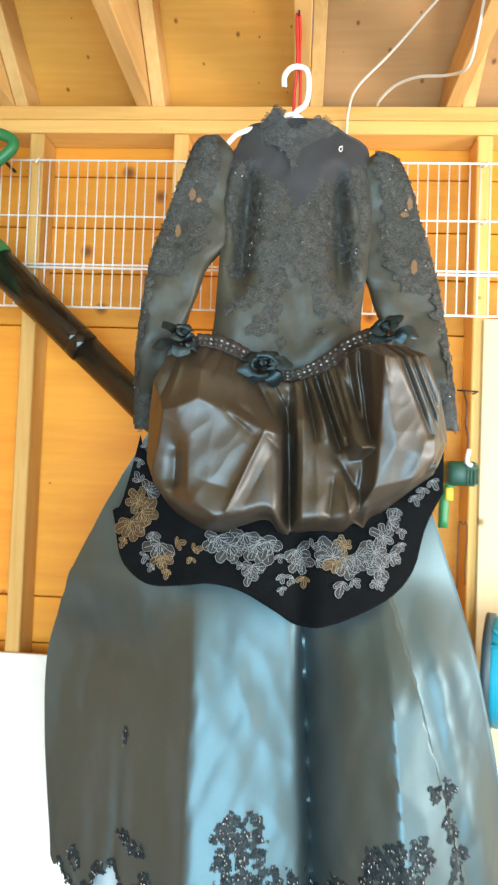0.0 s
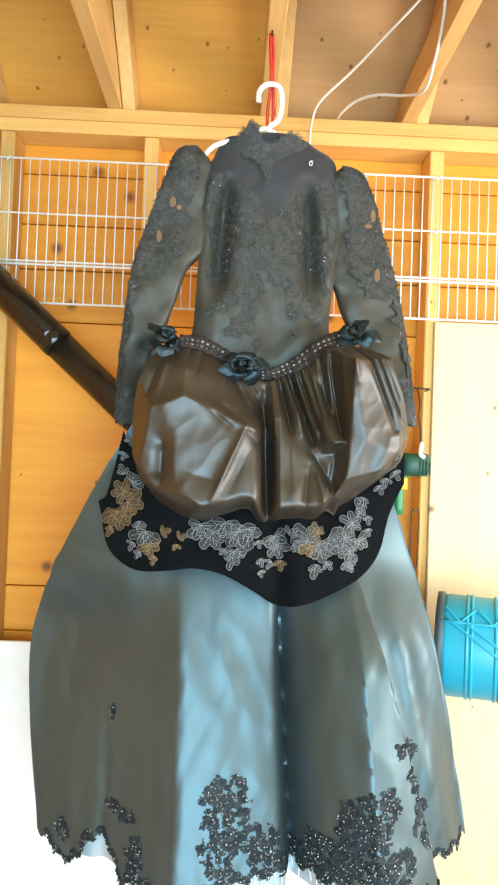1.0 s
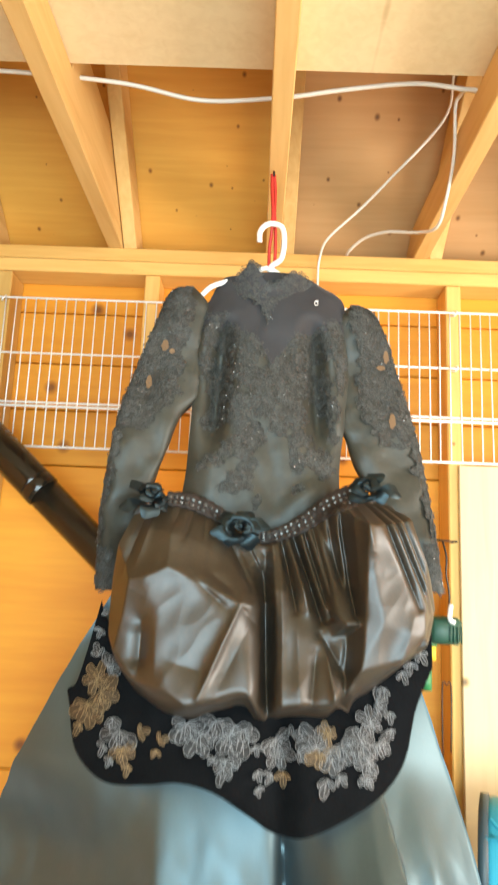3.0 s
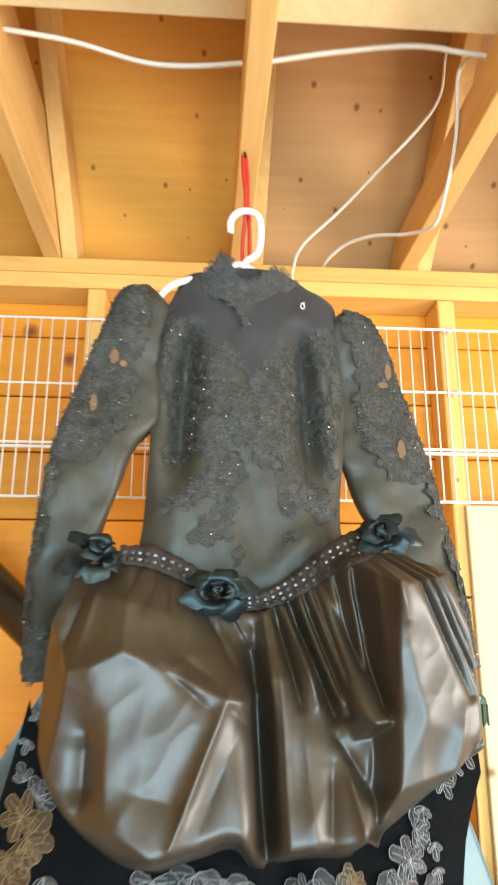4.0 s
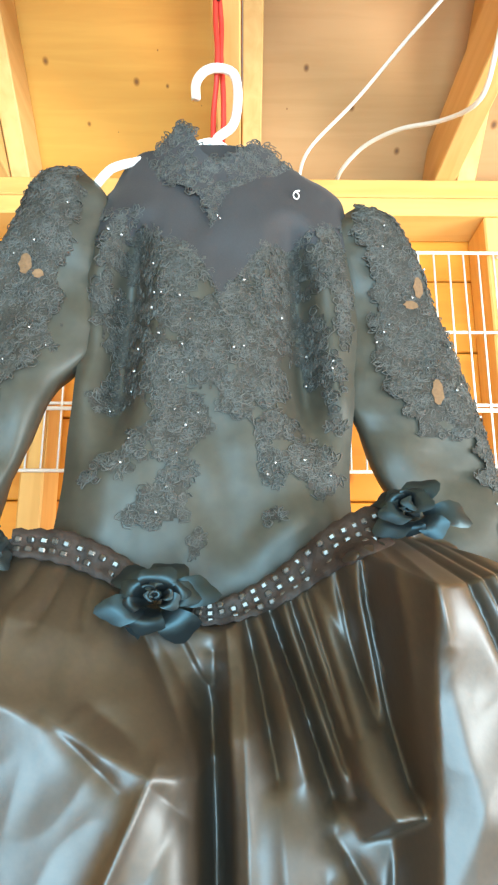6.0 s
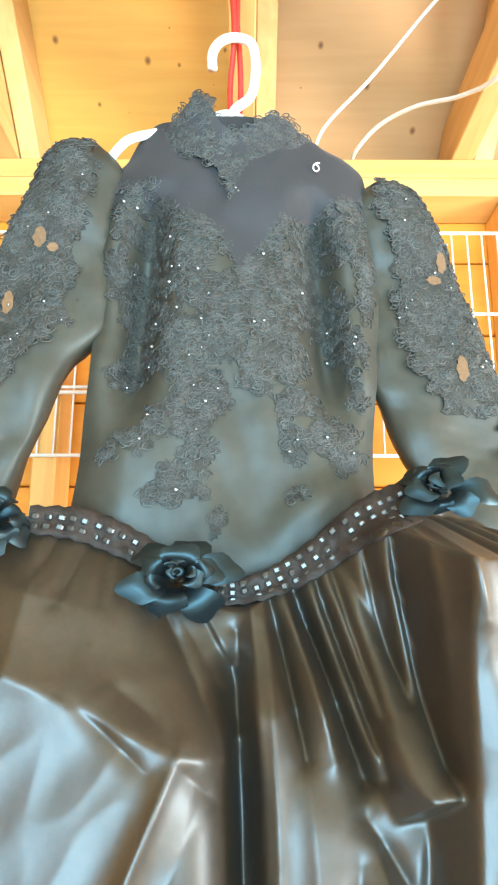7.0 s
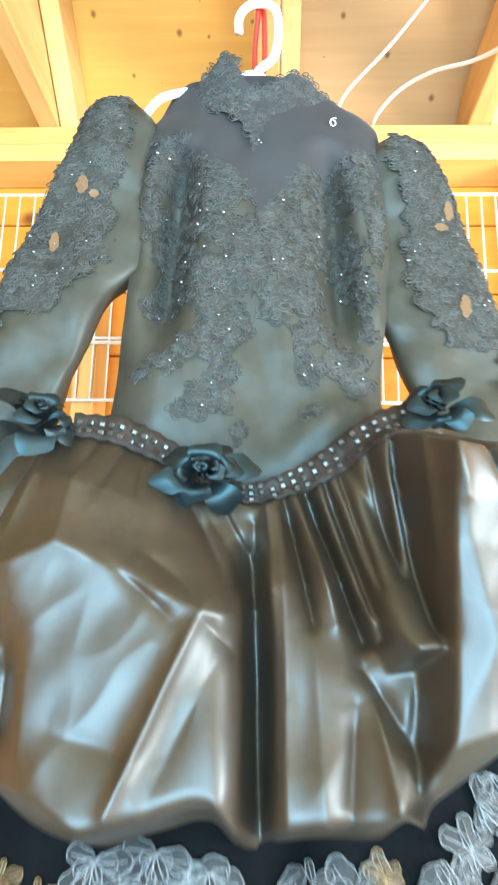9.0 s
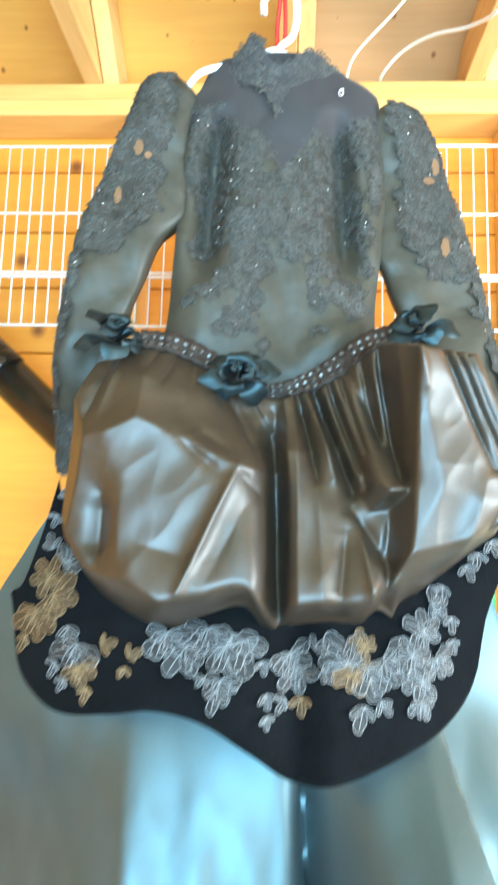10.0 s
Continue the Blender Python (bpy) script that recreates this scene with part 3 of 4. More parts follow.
# the hem of the puffs turns under and back
for d, up in ((0.03, 0.004), (0.07, 0.03)):
    rows.append([(x, y + d, z + up) for x, y, z in rows[170]])
over = sewn("overskirt", sheet(rows), M_satin, label="glossy grey satin overskirt gathered in puffs")

# velvet band below the puffs, then the long skirt
def vel_b(x):
    return curve(x, (-0.235, 1.47), (-0.223, 1.438), (-0.209, 1.378), (-0.185, 1.347), (-0.14, 1.327), (-0.075, 1.331), (-0.026, 1.338), (0.034, 1.327), (0.089, 1.301), (0.133, 1.276), (0.189, 1.283), (0.254, 1.307), (0.308, 1.339), (0.339, 1.381), (0.356, 1.442), (0.395, 1.52))


def vel_y(x, z):
    side = min(1, abs((x - 0.085) / 0.325))
    y = 1.378 - 0.42 * (1.43 - z) * (1 - side ** 3) + 0.055 * side ** 2.5
    y += 0.016 * math.exp(-((x - 0.135) / 0.022) ** 2)
    return y + 0.003 * math.sin(x * 60 + z * 10) * (1 - side)


rows = []
for i in range(31):
    v = i / 30
    row = []
    for k in range(91):
        u = k / 90
        xt, xb = -0.185 + u * 0.575, -0.228 + u * 0.618
        x = xt * (1 - v) + xb * v
        zt = 1.60 - 0.12 * math.sin(u * math.pi) ** 0.5
        zb = vel_b(x)
        z = zt * (1 - v) + zb * v
        row.append((x, vel_y(x, z), z))
    rows.append(row)
rows.append([(x, y + 0.008, z - 0.001) for x, y, z in rows[-1]])
velvet = sewn("velvet_band", sheet(rows), M_velvet, label="black velvet band with embroidered flowers")


def sk_l(z):
    return curve(z, (0.69, -0.310), (0.739, -0.317), (0.975, -0.351), (1.145, -0.358), (1.307, -0.325), (1.434, -0.272), (1.565, -0.197), (1.66, -0.15)) - 0.030 * step(1.40, 1.15, z)


def sk_r(z):
    return curve(z, (0.69, 0.56), (0.803, 0.543), (0.998, 0.509), (1.25, 0.454), (1.457, 0.389), (1.58, 0.345), (1.66, 0.32))


def skirt_y(x, z):
    l, r = sk_l(z), sk_r(z)
    s = min(1, max(-1, (2 * x - l - r) / (r - l)))
    front = curve(z, (0.74, 1.240), (1.0, 1.290), (1.28, 1.352), (1.45, 1.425), (1.64, 1.51))
    g = step(1.36, 1.16, z)
    y = front + (1.47 - front) * abs(s) ** 2.4 * (1 if s > 0 else 1 - 0.75 * g)
    q = (1.33 - z) / 0.52
    e1, v1, e2 = -0.053 + 0.009 * q, 0.135 + 0.036 * q, 0.297 + 0.139 * q
    # the left panel falls away from the first edge; a deep furrow; a lap over the right panel
    y += g * (0.025 * step(e1 + 0.020, e1 - 0.050, x) + 0.72 * max(0, e1 - x)) - 0.006 * g * math.exp(-((x - e1 - 0.02) / 0.03) ** 2)
    y += 0.065 * math.exp(-(x - v1) / 0.045 if x > v1 else (x - v1) / 0.006) * (0.4 + 0.6 * g)
    # one panel looks a little to one side, the next to the other
    if e1 < x < v1:
        y += g * 0.15 * (x - e1)
    elif v1 <= x:
        y += g * max(-0.105, 0.15 * (v1 - e1) - 0.95 * (x - v1))
    y += (0.045 + 0.060 * g) * step(e2 - 0.005, e2 + 0.005, x)
    y -= 0.020 * g * math.exp(-((x - e2 - 0.055) / 0.03) ** 2)
    y += 0.012 * math.exp(-((x + 0.185) / 0.022) ** 2) * step(1.2, 0.85, z)
    y += (0.007 * noise.noise(Vector((x * 12, z * 2.2, 11))) + 0.003 * noise.noise(Vector((x * 24 + z * 5, z * 5, 12)))) * (0.3 + 0.7 * g)
    # crisp creases, long ones and a few short ones across them
    y += g * (0.006 * abs(noise.noise(Vector((x * 11 + z * 3, z * 2.4, 21)))) - 0.005 * abs(noise.noise(Vector((x * 19 - z * 5, z * 4.5, 23)))))
    y += g * (0.0035 * abs(noise.noise(Vector((x * 15 + z * 9, z * 6 - x * 4, 31)))) + 0.0015 * abs(noise.noise(Vector((x * 30 - z * 16, z * 12 + x * 8, 33)))))
    return y if y < 1.46 else 1.46 + 0.12 * math.tanh((y - 1.46) / 0.12)


def hem_z(x):
    base = curve(x, (-0.36, 0.745), (-0.320, 0.730), (-0.275, 0.712), (-0.240, 0.745), (-0.208, 0.795), (-0.175, 0.790), (-0.145, 0.745), (-0.116, 0.755), (0.0, 0.785), (0.10, 0.805), (0.217, 0.812), (0.34, 0.806), (0.425, 0.798), (0.445, 0.800), (0.48, 0.79), (0.56, 0.79))
    return base + 0.005 * math.sin(x * 190) + 0.006 * noise.noise(Vector((x * 60, 0, 8)))


rows = []
for i in range(121):
    v = i / 120
    row = []
    for k in range(200):
        u = k / 199
        z0 = 1.64 + (0.76 - 1.64) * v
        a = math.pi * u
        x = (sk_l(z0) + sk_r(z0)) / 2 - (sk_r(z0) - sk_l(z0)) / 2 * (0.55 * math.cos(a) + 0.45 * (1 - 2 * u))
        z = 1.64 + (hem_z(x) - 1.64) * v
        row.append((x, skirt_y(x, z), z))
    for k in range(1, 40):
        a = math.pi * k / 40
        x = (sk_l(z0) + sk_r(z0)) / 2 + (sk_r(z0) - sk_l(z0)) / 2 * math.cos(a)
        row.append((x, 1.58 + 0.14 * math.sin(a), 1.64 + (0.80 - 1.64) * v))
    rows.append(row)
skirt = sewn("skirt", sheet(rows, True), M_skirt, label="full blue-grey organza skirt with deep folds")
skirt.data.set_sharp_from_angle(angle=radians(40))


# ---- lace, beads, belt and flowers of the dress ----
rnd = random.Random(5)


def curl(bm, c, right, up, out, r, turns, thick, phase):
    """One small corded scroll lying on the cloth."""
    n = 9
    pts = []
    for i in range(n):
        t = i / (n - 1)
        a = phase + turns * 2 * math.pi * t
        q = r * (1 - 0.62 * t)
        pts.append(c + right * (q * math.cos(a)) + up * (q * math.sin(a) * 0.85) + out * (thick * 0.8 + 0.0006 * (i % 2)))
    tube(pts, thick, 3, bm, cap=False)


def petal_loop(bm, c, right, up, out, r, thick, phase):
    """A pointed loop of cord, like one petal's outline."""
    pts = []
    for i in range(9):
        a = 2 * math.pi * i / 8
        u, w = r * (1 + math.cos(a)), 0.45 * r * math.sin(a) * (1 - 0.35 * math.cos(a))
        dx, dy = u * math.cos(phase) - w * math.sin(phase), u * math.sin(phase) + w * math.cos(phase)
        pts.append(c + right * dx + up * dy + out * thick)
    tube(pts, thick, 3, bm, cap=False)


def lie(yf, x, z):
    """Place and axes on a front surface y = yf(x, z)."""
    e = 0.003
    a, b = (yf(x + e, z) - yf(x - e, z)) / (2 * e), (yf(x, z + e) - yf(x, z - e)) / (2 * e)
    a, b = max(-2.5, min(2.5, a)), max(-2.5, min(2.5, b))
    right, up = Vector((1, a, 0)).normalized(), Vector((0, b, 1)).normalized()
    return Vector((x, yf(x, z), z)), right, up, right.cross(up) * -1 if right.cross(up).y > 0 else right.cross(up)


def lace(mask, yf, x0, x1, z0, z1, count, size, thick=0.0010):
    bm = bmesh.new()
    made, tries = 0, 0
    while made < count and tries < count * 40:
        tries += 1
        x, z = rnd.uniform(x0, x1), rnd.uniform(z0, z1)
        if not mask(x, z):
            continue
        c, right, up, out = lie(yf, x, z)
        r = size * rnd.uniform(0.6, 1.25)
        if rnd.random() < 0.55:
            curl(bm, c, right, up, out, r, rnd.choice((1.3, -1.3, 1.6)), thick * rnd.uniform(0.8, 1.3), rnd.uniform(0, 6.28))
        else:
            ph = rnd.uniform(0, 6.28)
            for k in range(rnd.choice((1, 2, 3))):
                petal_loop(bm, c, right, up, out, r * 0.62, thick, ph + 0.9 * k)
        made += 1
    return bm


def ground(mask, yf, x0, x1, z0, z1, cell=0.0026):
    """The net under the cords, cut out along the ragged edge of the patch."""
    bm = bmesh.new()
    grid = {}
    nx, nz = int((x1 - x0) / cell), int((z1 - z0) / cell)

    def at(i, k):
        if (i, k) not in grid:
            x, z = x0 + i * cell, z0 + k * cell
            jx, jz = 0.3 * cell * noise.noise(Vector((i * 7.7, k * 3.3, 1))), 0.3 * cell * noise.noise(Vector((i * 5.1, k * 8.9, 2)))
            grid[i, k] = bm.verts.new((x + jx, yf(x, z) - 0.0011 - 0.0007 * noise.noise(Vector((x * 260, z * 260, 9))), z + jz))
        return grid[i, k]
    for i in range(nx):
        for k in range(nz):
            if mask(x0 + (i + 0.5) * cell, z0 + (k + 0.5) * cell):
                bm.faces.new((at(i, k), at(i + 1, k), at(i + 1, k + 1), at(i, k + 1)))
    return bm


def beads(mask, yf, x0, x1, z0, z1, count, r):
    bm = bmesh.new()
    made, tries = 0, 0
    while made < count and tries < count * 60:
        tries += 1
        x, z = rnd.uniform(x0, x1), rnd.uniform(z0, z1)
        if mask(x, z):
            c, right, up, out = lie(yf, x, z)
            bmesh.ops.create_icosphere(bm, subdivisions=1, radius=r * rnd.uniform(0.7, 1.3), matrix=Matrix.Translation(c + out * r * 1.6))
            made += 1
    return bm


def blobs(*spots):
    """A ragged patch made of ellipses (x, z, half width, half height)."""
    def inside(x, z):
        f = 1 + 0.55 * noise.noise(Vector((x * 60, z * 60, 1.5))) + 0.35 * noise.noise(Vector((x * 150, z * 150, 4.5)))
        return any(((x - a) / w) ** 2 + ((z - b) / h) ** 2 < f for a, b, w, h in spots)
    return inside


BOD = blobs((-0.019, 2.127, 0.0177, 0.0295), (0.013, 2.109, 0.0295, 0.0324), (0.055, 2.084, 0.0295, 0.0354), (-0.03, 2.074, 0.0094, 0.0413), (-0.013, 2.035, 0.0142, 0.0384), (0.001, 1.972, 0.0177, 0.0324),
            (-0.014, 1.948, 0.0189, 0.0153), (0.06, 2.019, 0.0295, 0.0413), (0.045, 1.962, 0.0266, 0.0324), (0.089, 2.001, 0.0248, 0.0502), (0.066, 1.915, 0.0283, 0.0266), (0.039, 1.891, 0.0342, 0.0224),
            (0.006, 1.874, 0.0266, 0.0118), (0.062, 1.863, 0.0148, 0.0142), (0.046, 1.83, 0.0248, 0.0212), (-0.027, 1.857, 0.0118, 0.0047), (0.08, 1.793, 0.0071, 0.0165), (0.021, 1.819, 0.0106, 0.0106),
            (0.144, 2.089, 0.0266, 0.0324), (0.187, 2.098, 0.0324, 0.0324), (0.221, 2.12, 0.0165, 0.0295), (0.235, 2.06, 0.0083, 0.0502), (0.167, 2.03, 0.0266, 0.0443), (0.126, 2.016, 0.0224, 0.0502),
            (0.149, 1.965, 0.0248, 0.0295), (0.119, 1.946, 0.0189, 0.0266), (0.203, 2.005, 0.0153, 0.0413), (0.222, 1.968, 0.013, 0.0324), (0.166, 1.9, 0.0266, 0.0295), (0.193, 1.876, 0.0248, 0.0212),
            (0.209, 1.854, 0.0165, 0.013), (0.158, 1.865, 0.0142, 0.013), (0.223, 1.924, 0.0094, 0.0153), (0.156, 1.817, 0.0071, 0.0118), (0.016, 2.037, 0.0165, 0.0472), (0.105, 2.061, 0.0118, 0.0177))


def neck_line(x):
    return curve(x, (-0.06, 2.161), (-0.032, 2.161), (0.003, 2.156), (0.03, 2.129), (0.072, 2.102), (0.09, 2.073), (0.099, 2.053), (0.12, 2.084), (0.144, 2.117), (0.176, 2.129), (0.207, 2.148), (0.238, 2.16), (0.26, 2.16))


def chest_y(x, z):
    return bodice_y(x, z)


bod_mask = lambda x, z: BOD(x, z) and noise.noise(Vector((x * 75, z * 60, 8.2))) < 0.36 and z < neck_line(x) and bod_l(z) + 0.004 < x < bod_r(z) - 0.004
lace_bodice = sewn("lace_applique", lace(bod_mask, chest_y, -0.05, 0.250, 1.78, 2.20, 1900, 0.0078, 0.0007), M_lace, label="corded dark grey lace on the bodice")
tagged(lace_bodice, kind="stuff")
sewn("lace_net", ground(bod_mask, chest_y, -0.05, 0.250, 1.78, 2.20), M_ground_lace)
edge_mask = lambda x, z: abs(z - neck_line(x)) < 0.006
sewn("lace_edge", lace(edge_mask, chest_y, -0.040, 0.242, 2.05, 2.20, 130, 0.0070, 0.0008), M_lace)
sewn("beadwork", beads(bod_mask, chest_y, -0.045, 0.240, 1.80, 2.17, 38, 0.0018), M_sequin, label="small clear beadwork")

# dark gauze above the bust
rows = []
for k in range(71):
    x = -0.044 + 0.284 * k / 70
    n = neck_line(x)
    hi = max(n + 0.004, curve(x, (-0.044, 2.18), (-0.012, 2.222), (0.03, 2.25), (0.16, 2.25), (0.205, 2.212), (0.240, 2.17)))
    rows.append([(x, chest_y(x, n + (hi - n) * i / 14) - 0.0015, n + (hi - n) * i / 14) for i in range(15)])
sewn("gauze", sheet(rows), M_mesh, label="dark sheer gauze above the bust")

pts = [(0.182 + 0.0042 * math.sin(a) + 0.0006 * a, chest_y(0.182, 2.19) - 0.004 - 0.0004 * a, 2.190 + 0.0050 * math.cos(a)) for a in (0.45 * k for k in range(16))]
sewn("tag_loop", tube(pts, 0.0008, 5), M_hanger, label="clear plastic tag loop")

# collar of lace with a pointed front
col_top = lambda x: curve(x, (-0.004, 2.222), (0.009, 2.226), (0.018, 2.238), (0.036, 2.253), (0.050, 2.268), (0.065, 2.256), (0.075, 2.238), (0.094, 2.221), (0.115, 2.234), (0.132, 2.248), (0.152, 2.247), (0.172, 2.236), (0.190, 2.224))
col_bot = lambda x: curve(x, (-0.004, 2.219), (0.009, 2.213), (0.020, 2.206), (0.040, 2.202), (0.062, 2.192), (0.077, 2.176), (0.090, 2.151), (0.105, 2.126), (0.117, 2.135), (0.124, 2.165), (0.136, 2.187), (0.159, 2.201), (0.178, 2.213), (0.190, 2.220))


def col_y(x, z):
    s = min(1, abs((x - 0.095) / 0.12))
    return 1.545 - 0.050 * (1 - s ** 2.2) - 0.012 * step(2.2, 2.27, z) * (1 - s)


rows = []
for k in range(61):
    x = -0.004 + 0.190 * k / 60
    a, b = col_bot(x), col_top(x)
    rows.append([(x, col_y(x, a + (b - a) * i / 10) - 0.001, a + (b - a) * i / 10 + (0.003 * noise.noise(Vector((x * 160, 3, 3))) if i in (0, 10) else 0)) for i in range(11)])
collar = sewn("collar", sheet(rows), M_mesh, label="stand-up lace collar with a pointed front")
sewn("collar_lace", lace(lambda x, z: col_bot(x) - 0.004 < z < col_top(x) + 0.004, col_y, -0.004, 0.186, 2.12, 2.275, 400, 0.0068, 0.0007), M_lace, collar)
sewn("collar_beadwork", beads(lambda x, z: col_bot(x) < z < col_top(x) and abs(x - 0.103) < 0.03, col_y, 0.07, 0.135, 2.13, 2.16, 7, 0.0014), M_sequin, collar)


def sleeve_lace(par, o, q, z0, z1, sign, seed):
    out = lambda z: o(z)
    yf = lambda x, z: sleeve_y(x, z, o(z), q(z))

    def mask(x, z):
        w = (x - o(z)) / (q(z) - o(z))                # 0 at the outer edge, 1 inside
        if not 0.02 < w < 0.97:
            return False
        nse = 0.12 * noise.noise(Vector((x * 60, z * 60, seed)))
        if z > 1.93 if sign < 0 else z > 1.905:
            return w < curve(z, (1.90, 0.55), (2.0, 0.72), (2.1, 0.68), (2.22, 0.75)) + nse
        if z < z0 + 0.065 + 0.05 * noise.noise(Vector((x * 45, z * 30, seed))) + 0.02 * noise.noise(Vector((x * 130, z * 90, seed))):
            return True
        return w < 0.16 + nse
    bm = lace(mask, yf, min(o(z0), q(z1), o(z1)) - 0.06, max(o(z0), q(z1), o(z1)) + 0.06, z0, z1 - 0.01, 850, 0.0076, 0.0007)
    tagged(sewn("sleeve_lace", bm, M_lace, par), kind="stuff")
    sewn("lace_net", ground(mask, yf, min(o(z0), q(z1), o(z1)) - 0.06, max(o(z0), q(z1), o(z1)) + 0.06, z0, z1 - 0.01, 0.003), M_ground_lace, par)
    sewn("sleeve_beadwork", beads(mask, yf, min(o(z0), q(z1), o(z1)) - 0.05, max(o(z0), q(z1), o(z1)) + 0.05, z0, z1, 18, 0.0017), M_sequin, par)


sleeve_lace(sleeve_l, SLo, SLi, 1.615, 2.232, -1, 2.0)
sleeve_lace(sleeve_r, SRo, SRi, 1.635, 2.203, 1, 6.0)
# thin netting where sleeve lace is cut open; opaque tan stands for wall behind
for par, o, q, spots in ((sleeve_l, SLo, SLi, ((0.36, 2.095, 0.010, 0.016), (0.28, 2.022, 0.008, 0.018), (0.50, 2.083, 0.008, 0.007))),
                         (sleeve_r, SRo, SRi, ((0.16, 2.085, 0.008, 0.018), (0.30, 2.062, 0.012, 0.007), (0.32, 1.955, 0.009, 0.020)))):
    for w, z, a, b in spots:
        a, b = a * 0.7, b * 0.75
        x = o(z) + (q(z) - o(z)) * w
        rows = [[(x + a * r * math.cos(k * 0.4488) * (1 + 0.2 * math.sin(3 * k)), sleeve_y(x + a * r * math.cos(k * 0.4488), z, o(z), q(z)) - 0.0024, z + b * r * math.sin(k * 0.4488)) for k in range(14)] for r in (0.02, 0.5, 1.0)]
        sewn("netting", sheet(rows, True), M_net, par, "sleeve netting coloured tan for the wall behind it")

# beaded belt in two sweeps
belt_c = lambda x: curve(x, (-0.085, 1.792), (-0.04, 1.788), (0.0, 1.772), (0.035, 1.753), (0.085, 1.726), (0.12, 1.730), (0.165, 1.752), (0.21, 1.784), (0.262, 1.808))


def belt_y(x, z):
    return min(bodice_y(x, z), over_y(x, min(z, top_z(x) - 0.004))) - 0.006 - 0.004 * math.cos((z - belt_c(x)) / 0.012)


belt = None
for x0, x1, n in ((-0.082, 0.045, 12), (0.080, 0.262, 17)):
    rows = []
    for k in range(n * 2 + 1):
        x = x0 + (x1 - x0) * k / (n * 2)
        c = belt_c(x)
        hw = 0.0105 + 0.0125 * step(0.0, 0.9, k / (n * 2)) if x0 > 0 else 0.0125 + 0.003 * math.sin(math.pi * k / (n * 2))
        rows.append([(x, belt_y(x, c + hw * w) + (0.006 if abs(w) > 1 else 0), c + hw * w + 0.0012 * math.sin(k * 2.1)) for w in (1.08, 1, 0.5, 0, -0.5, -1, -1.08)])
    belt = sewn("belt", sheet(rows), M_belt, label="dark brown band set with clear square beads")
    gem = bmesh.new()
    bmesh.ops.create_cube(gem, size=1.0)
    bmesh.ops.bevel(gem, geom=list(gem.edges), offset=0.22, segments=1, affect="EDGES")
    for v in gem.verts:
        v.co = Vector((v.co.x * 0.0066, v.co.y * 0.0036, v.co.z * 0.0056))
    gem_me = finish("rhinestone", gem, M_bead, False)
    for k in range(n):
        x = x0 + (x1 - x0) * (k + 0.5) / n
        t = math.atan2(belt_c(x + 0.004) - belt_c(x - 0.004), 0.008)
        for r in ((-0.0065 - 0.003 * k / n, 0.0, 0.0065 + 0.003 * k / n) if x0 > 0 else (-0.0055, 0.0035)):
            if rnd.random() < 0.07:
                continue
            z = belt_c(x) + r
            g = new("rhinestone", gem_me)
            g.parent = belt
            h = hang(Vector((x - r * math.sin(t), belt_y(x, z) - 0.0012, z)))
            g.matrix_basis = INV @ pose(*h, rnd.uniform(-12, 12), -math.degrees(t) + rnd.uniform(-6, 6), rnd.uniform(-12, 12))


def petal_mesh(r0, r1, h, span, lip):
    """One petal that wraps round the heart (which looks along -y) and rolls its lip outwards."""
    rows = []
    for i in range(8):
        v = i / 7
        row = []
        for k in range(9):
            u = k / 8 * 2 - 1
            e = v * (1 - 0.22 * abs(u) ** 3)
            a = span * u * (0.75 + 0.25 * v) * (1 - 0.25 * v * v)
            r = r0 + (r1 - r0) * e ** 1.4 + lip * max(0, e - 0.75) * 4 * (1 + 0.4 * math.sin(5 * u))
            row.append((r * math.sin(a), -h * math.sin(min(1, e * 1.15) * math.pi / 2) + lip * 1.2 * max(0, e - 0.8) * 5, r * math.cos(a)))
        rows.append(row)
    return sheet(rows)


PET = [finish("petal", petal_mesh(*p), M_rose) for p in ((0.002, 0.0055, 0.021, 1.3, 0.001), (0.004, 0.011, 0.020, 1.0, 0.0025), (0.006, 0.018, 0.016, 0.85, 0.004), (0.007, 0.026, 0.009, 0.72, 0.005))]


def rose(x, y, z, size, tilt, turn):
    """A satin rose: a rolled heart and rounds of petals that open outwards."""
    pts = [(0.0030 * math.cos(a * 0.7) * (0.3 + a / 18), -0.013 - 0.0004 * a, 0.0030 * math.sin(a * 0.7) * (0.3 + a / 18)) for a in range(16)]
    bm = tube(pts, 0.0018, 5)
    bm.transform(Matrix.Scale(size, 4))
    heart = part("rose", bm, M_rose, dress, "grey-blue satin rose")
    heart.matrix_basis = INV @ pose(*hang(Vector((x, y, z))), tilt, 0, turn) @ Matrix.Diagonal((1.12, 1.0, 0.78, 1.0))
    for n, k in ((3, 0), (4, 1), (5, 2), (6, 3)):
        for i in range(n):
            p = new("petal", PET[k])
            p.parent = heart
            p.matrix_basis = Matrix.Scale(size * rnd.uniform(0.88, 1.2), 4) @ pose(0, 0.001 * k, 0, rnd.uniform(-22, 16), 360 * i / n + 47 * k + rnd.uniform(-20, 20), rnd.uniform(-18, 18))


rose(0.050, 1.440, 1.737, 1.35, -8, 8)
rose(0.285, 1.458, 1.814, 1.32, -15, -20)
rose(-0.112, 1.455, 1.787, 1.25, -35, 35)


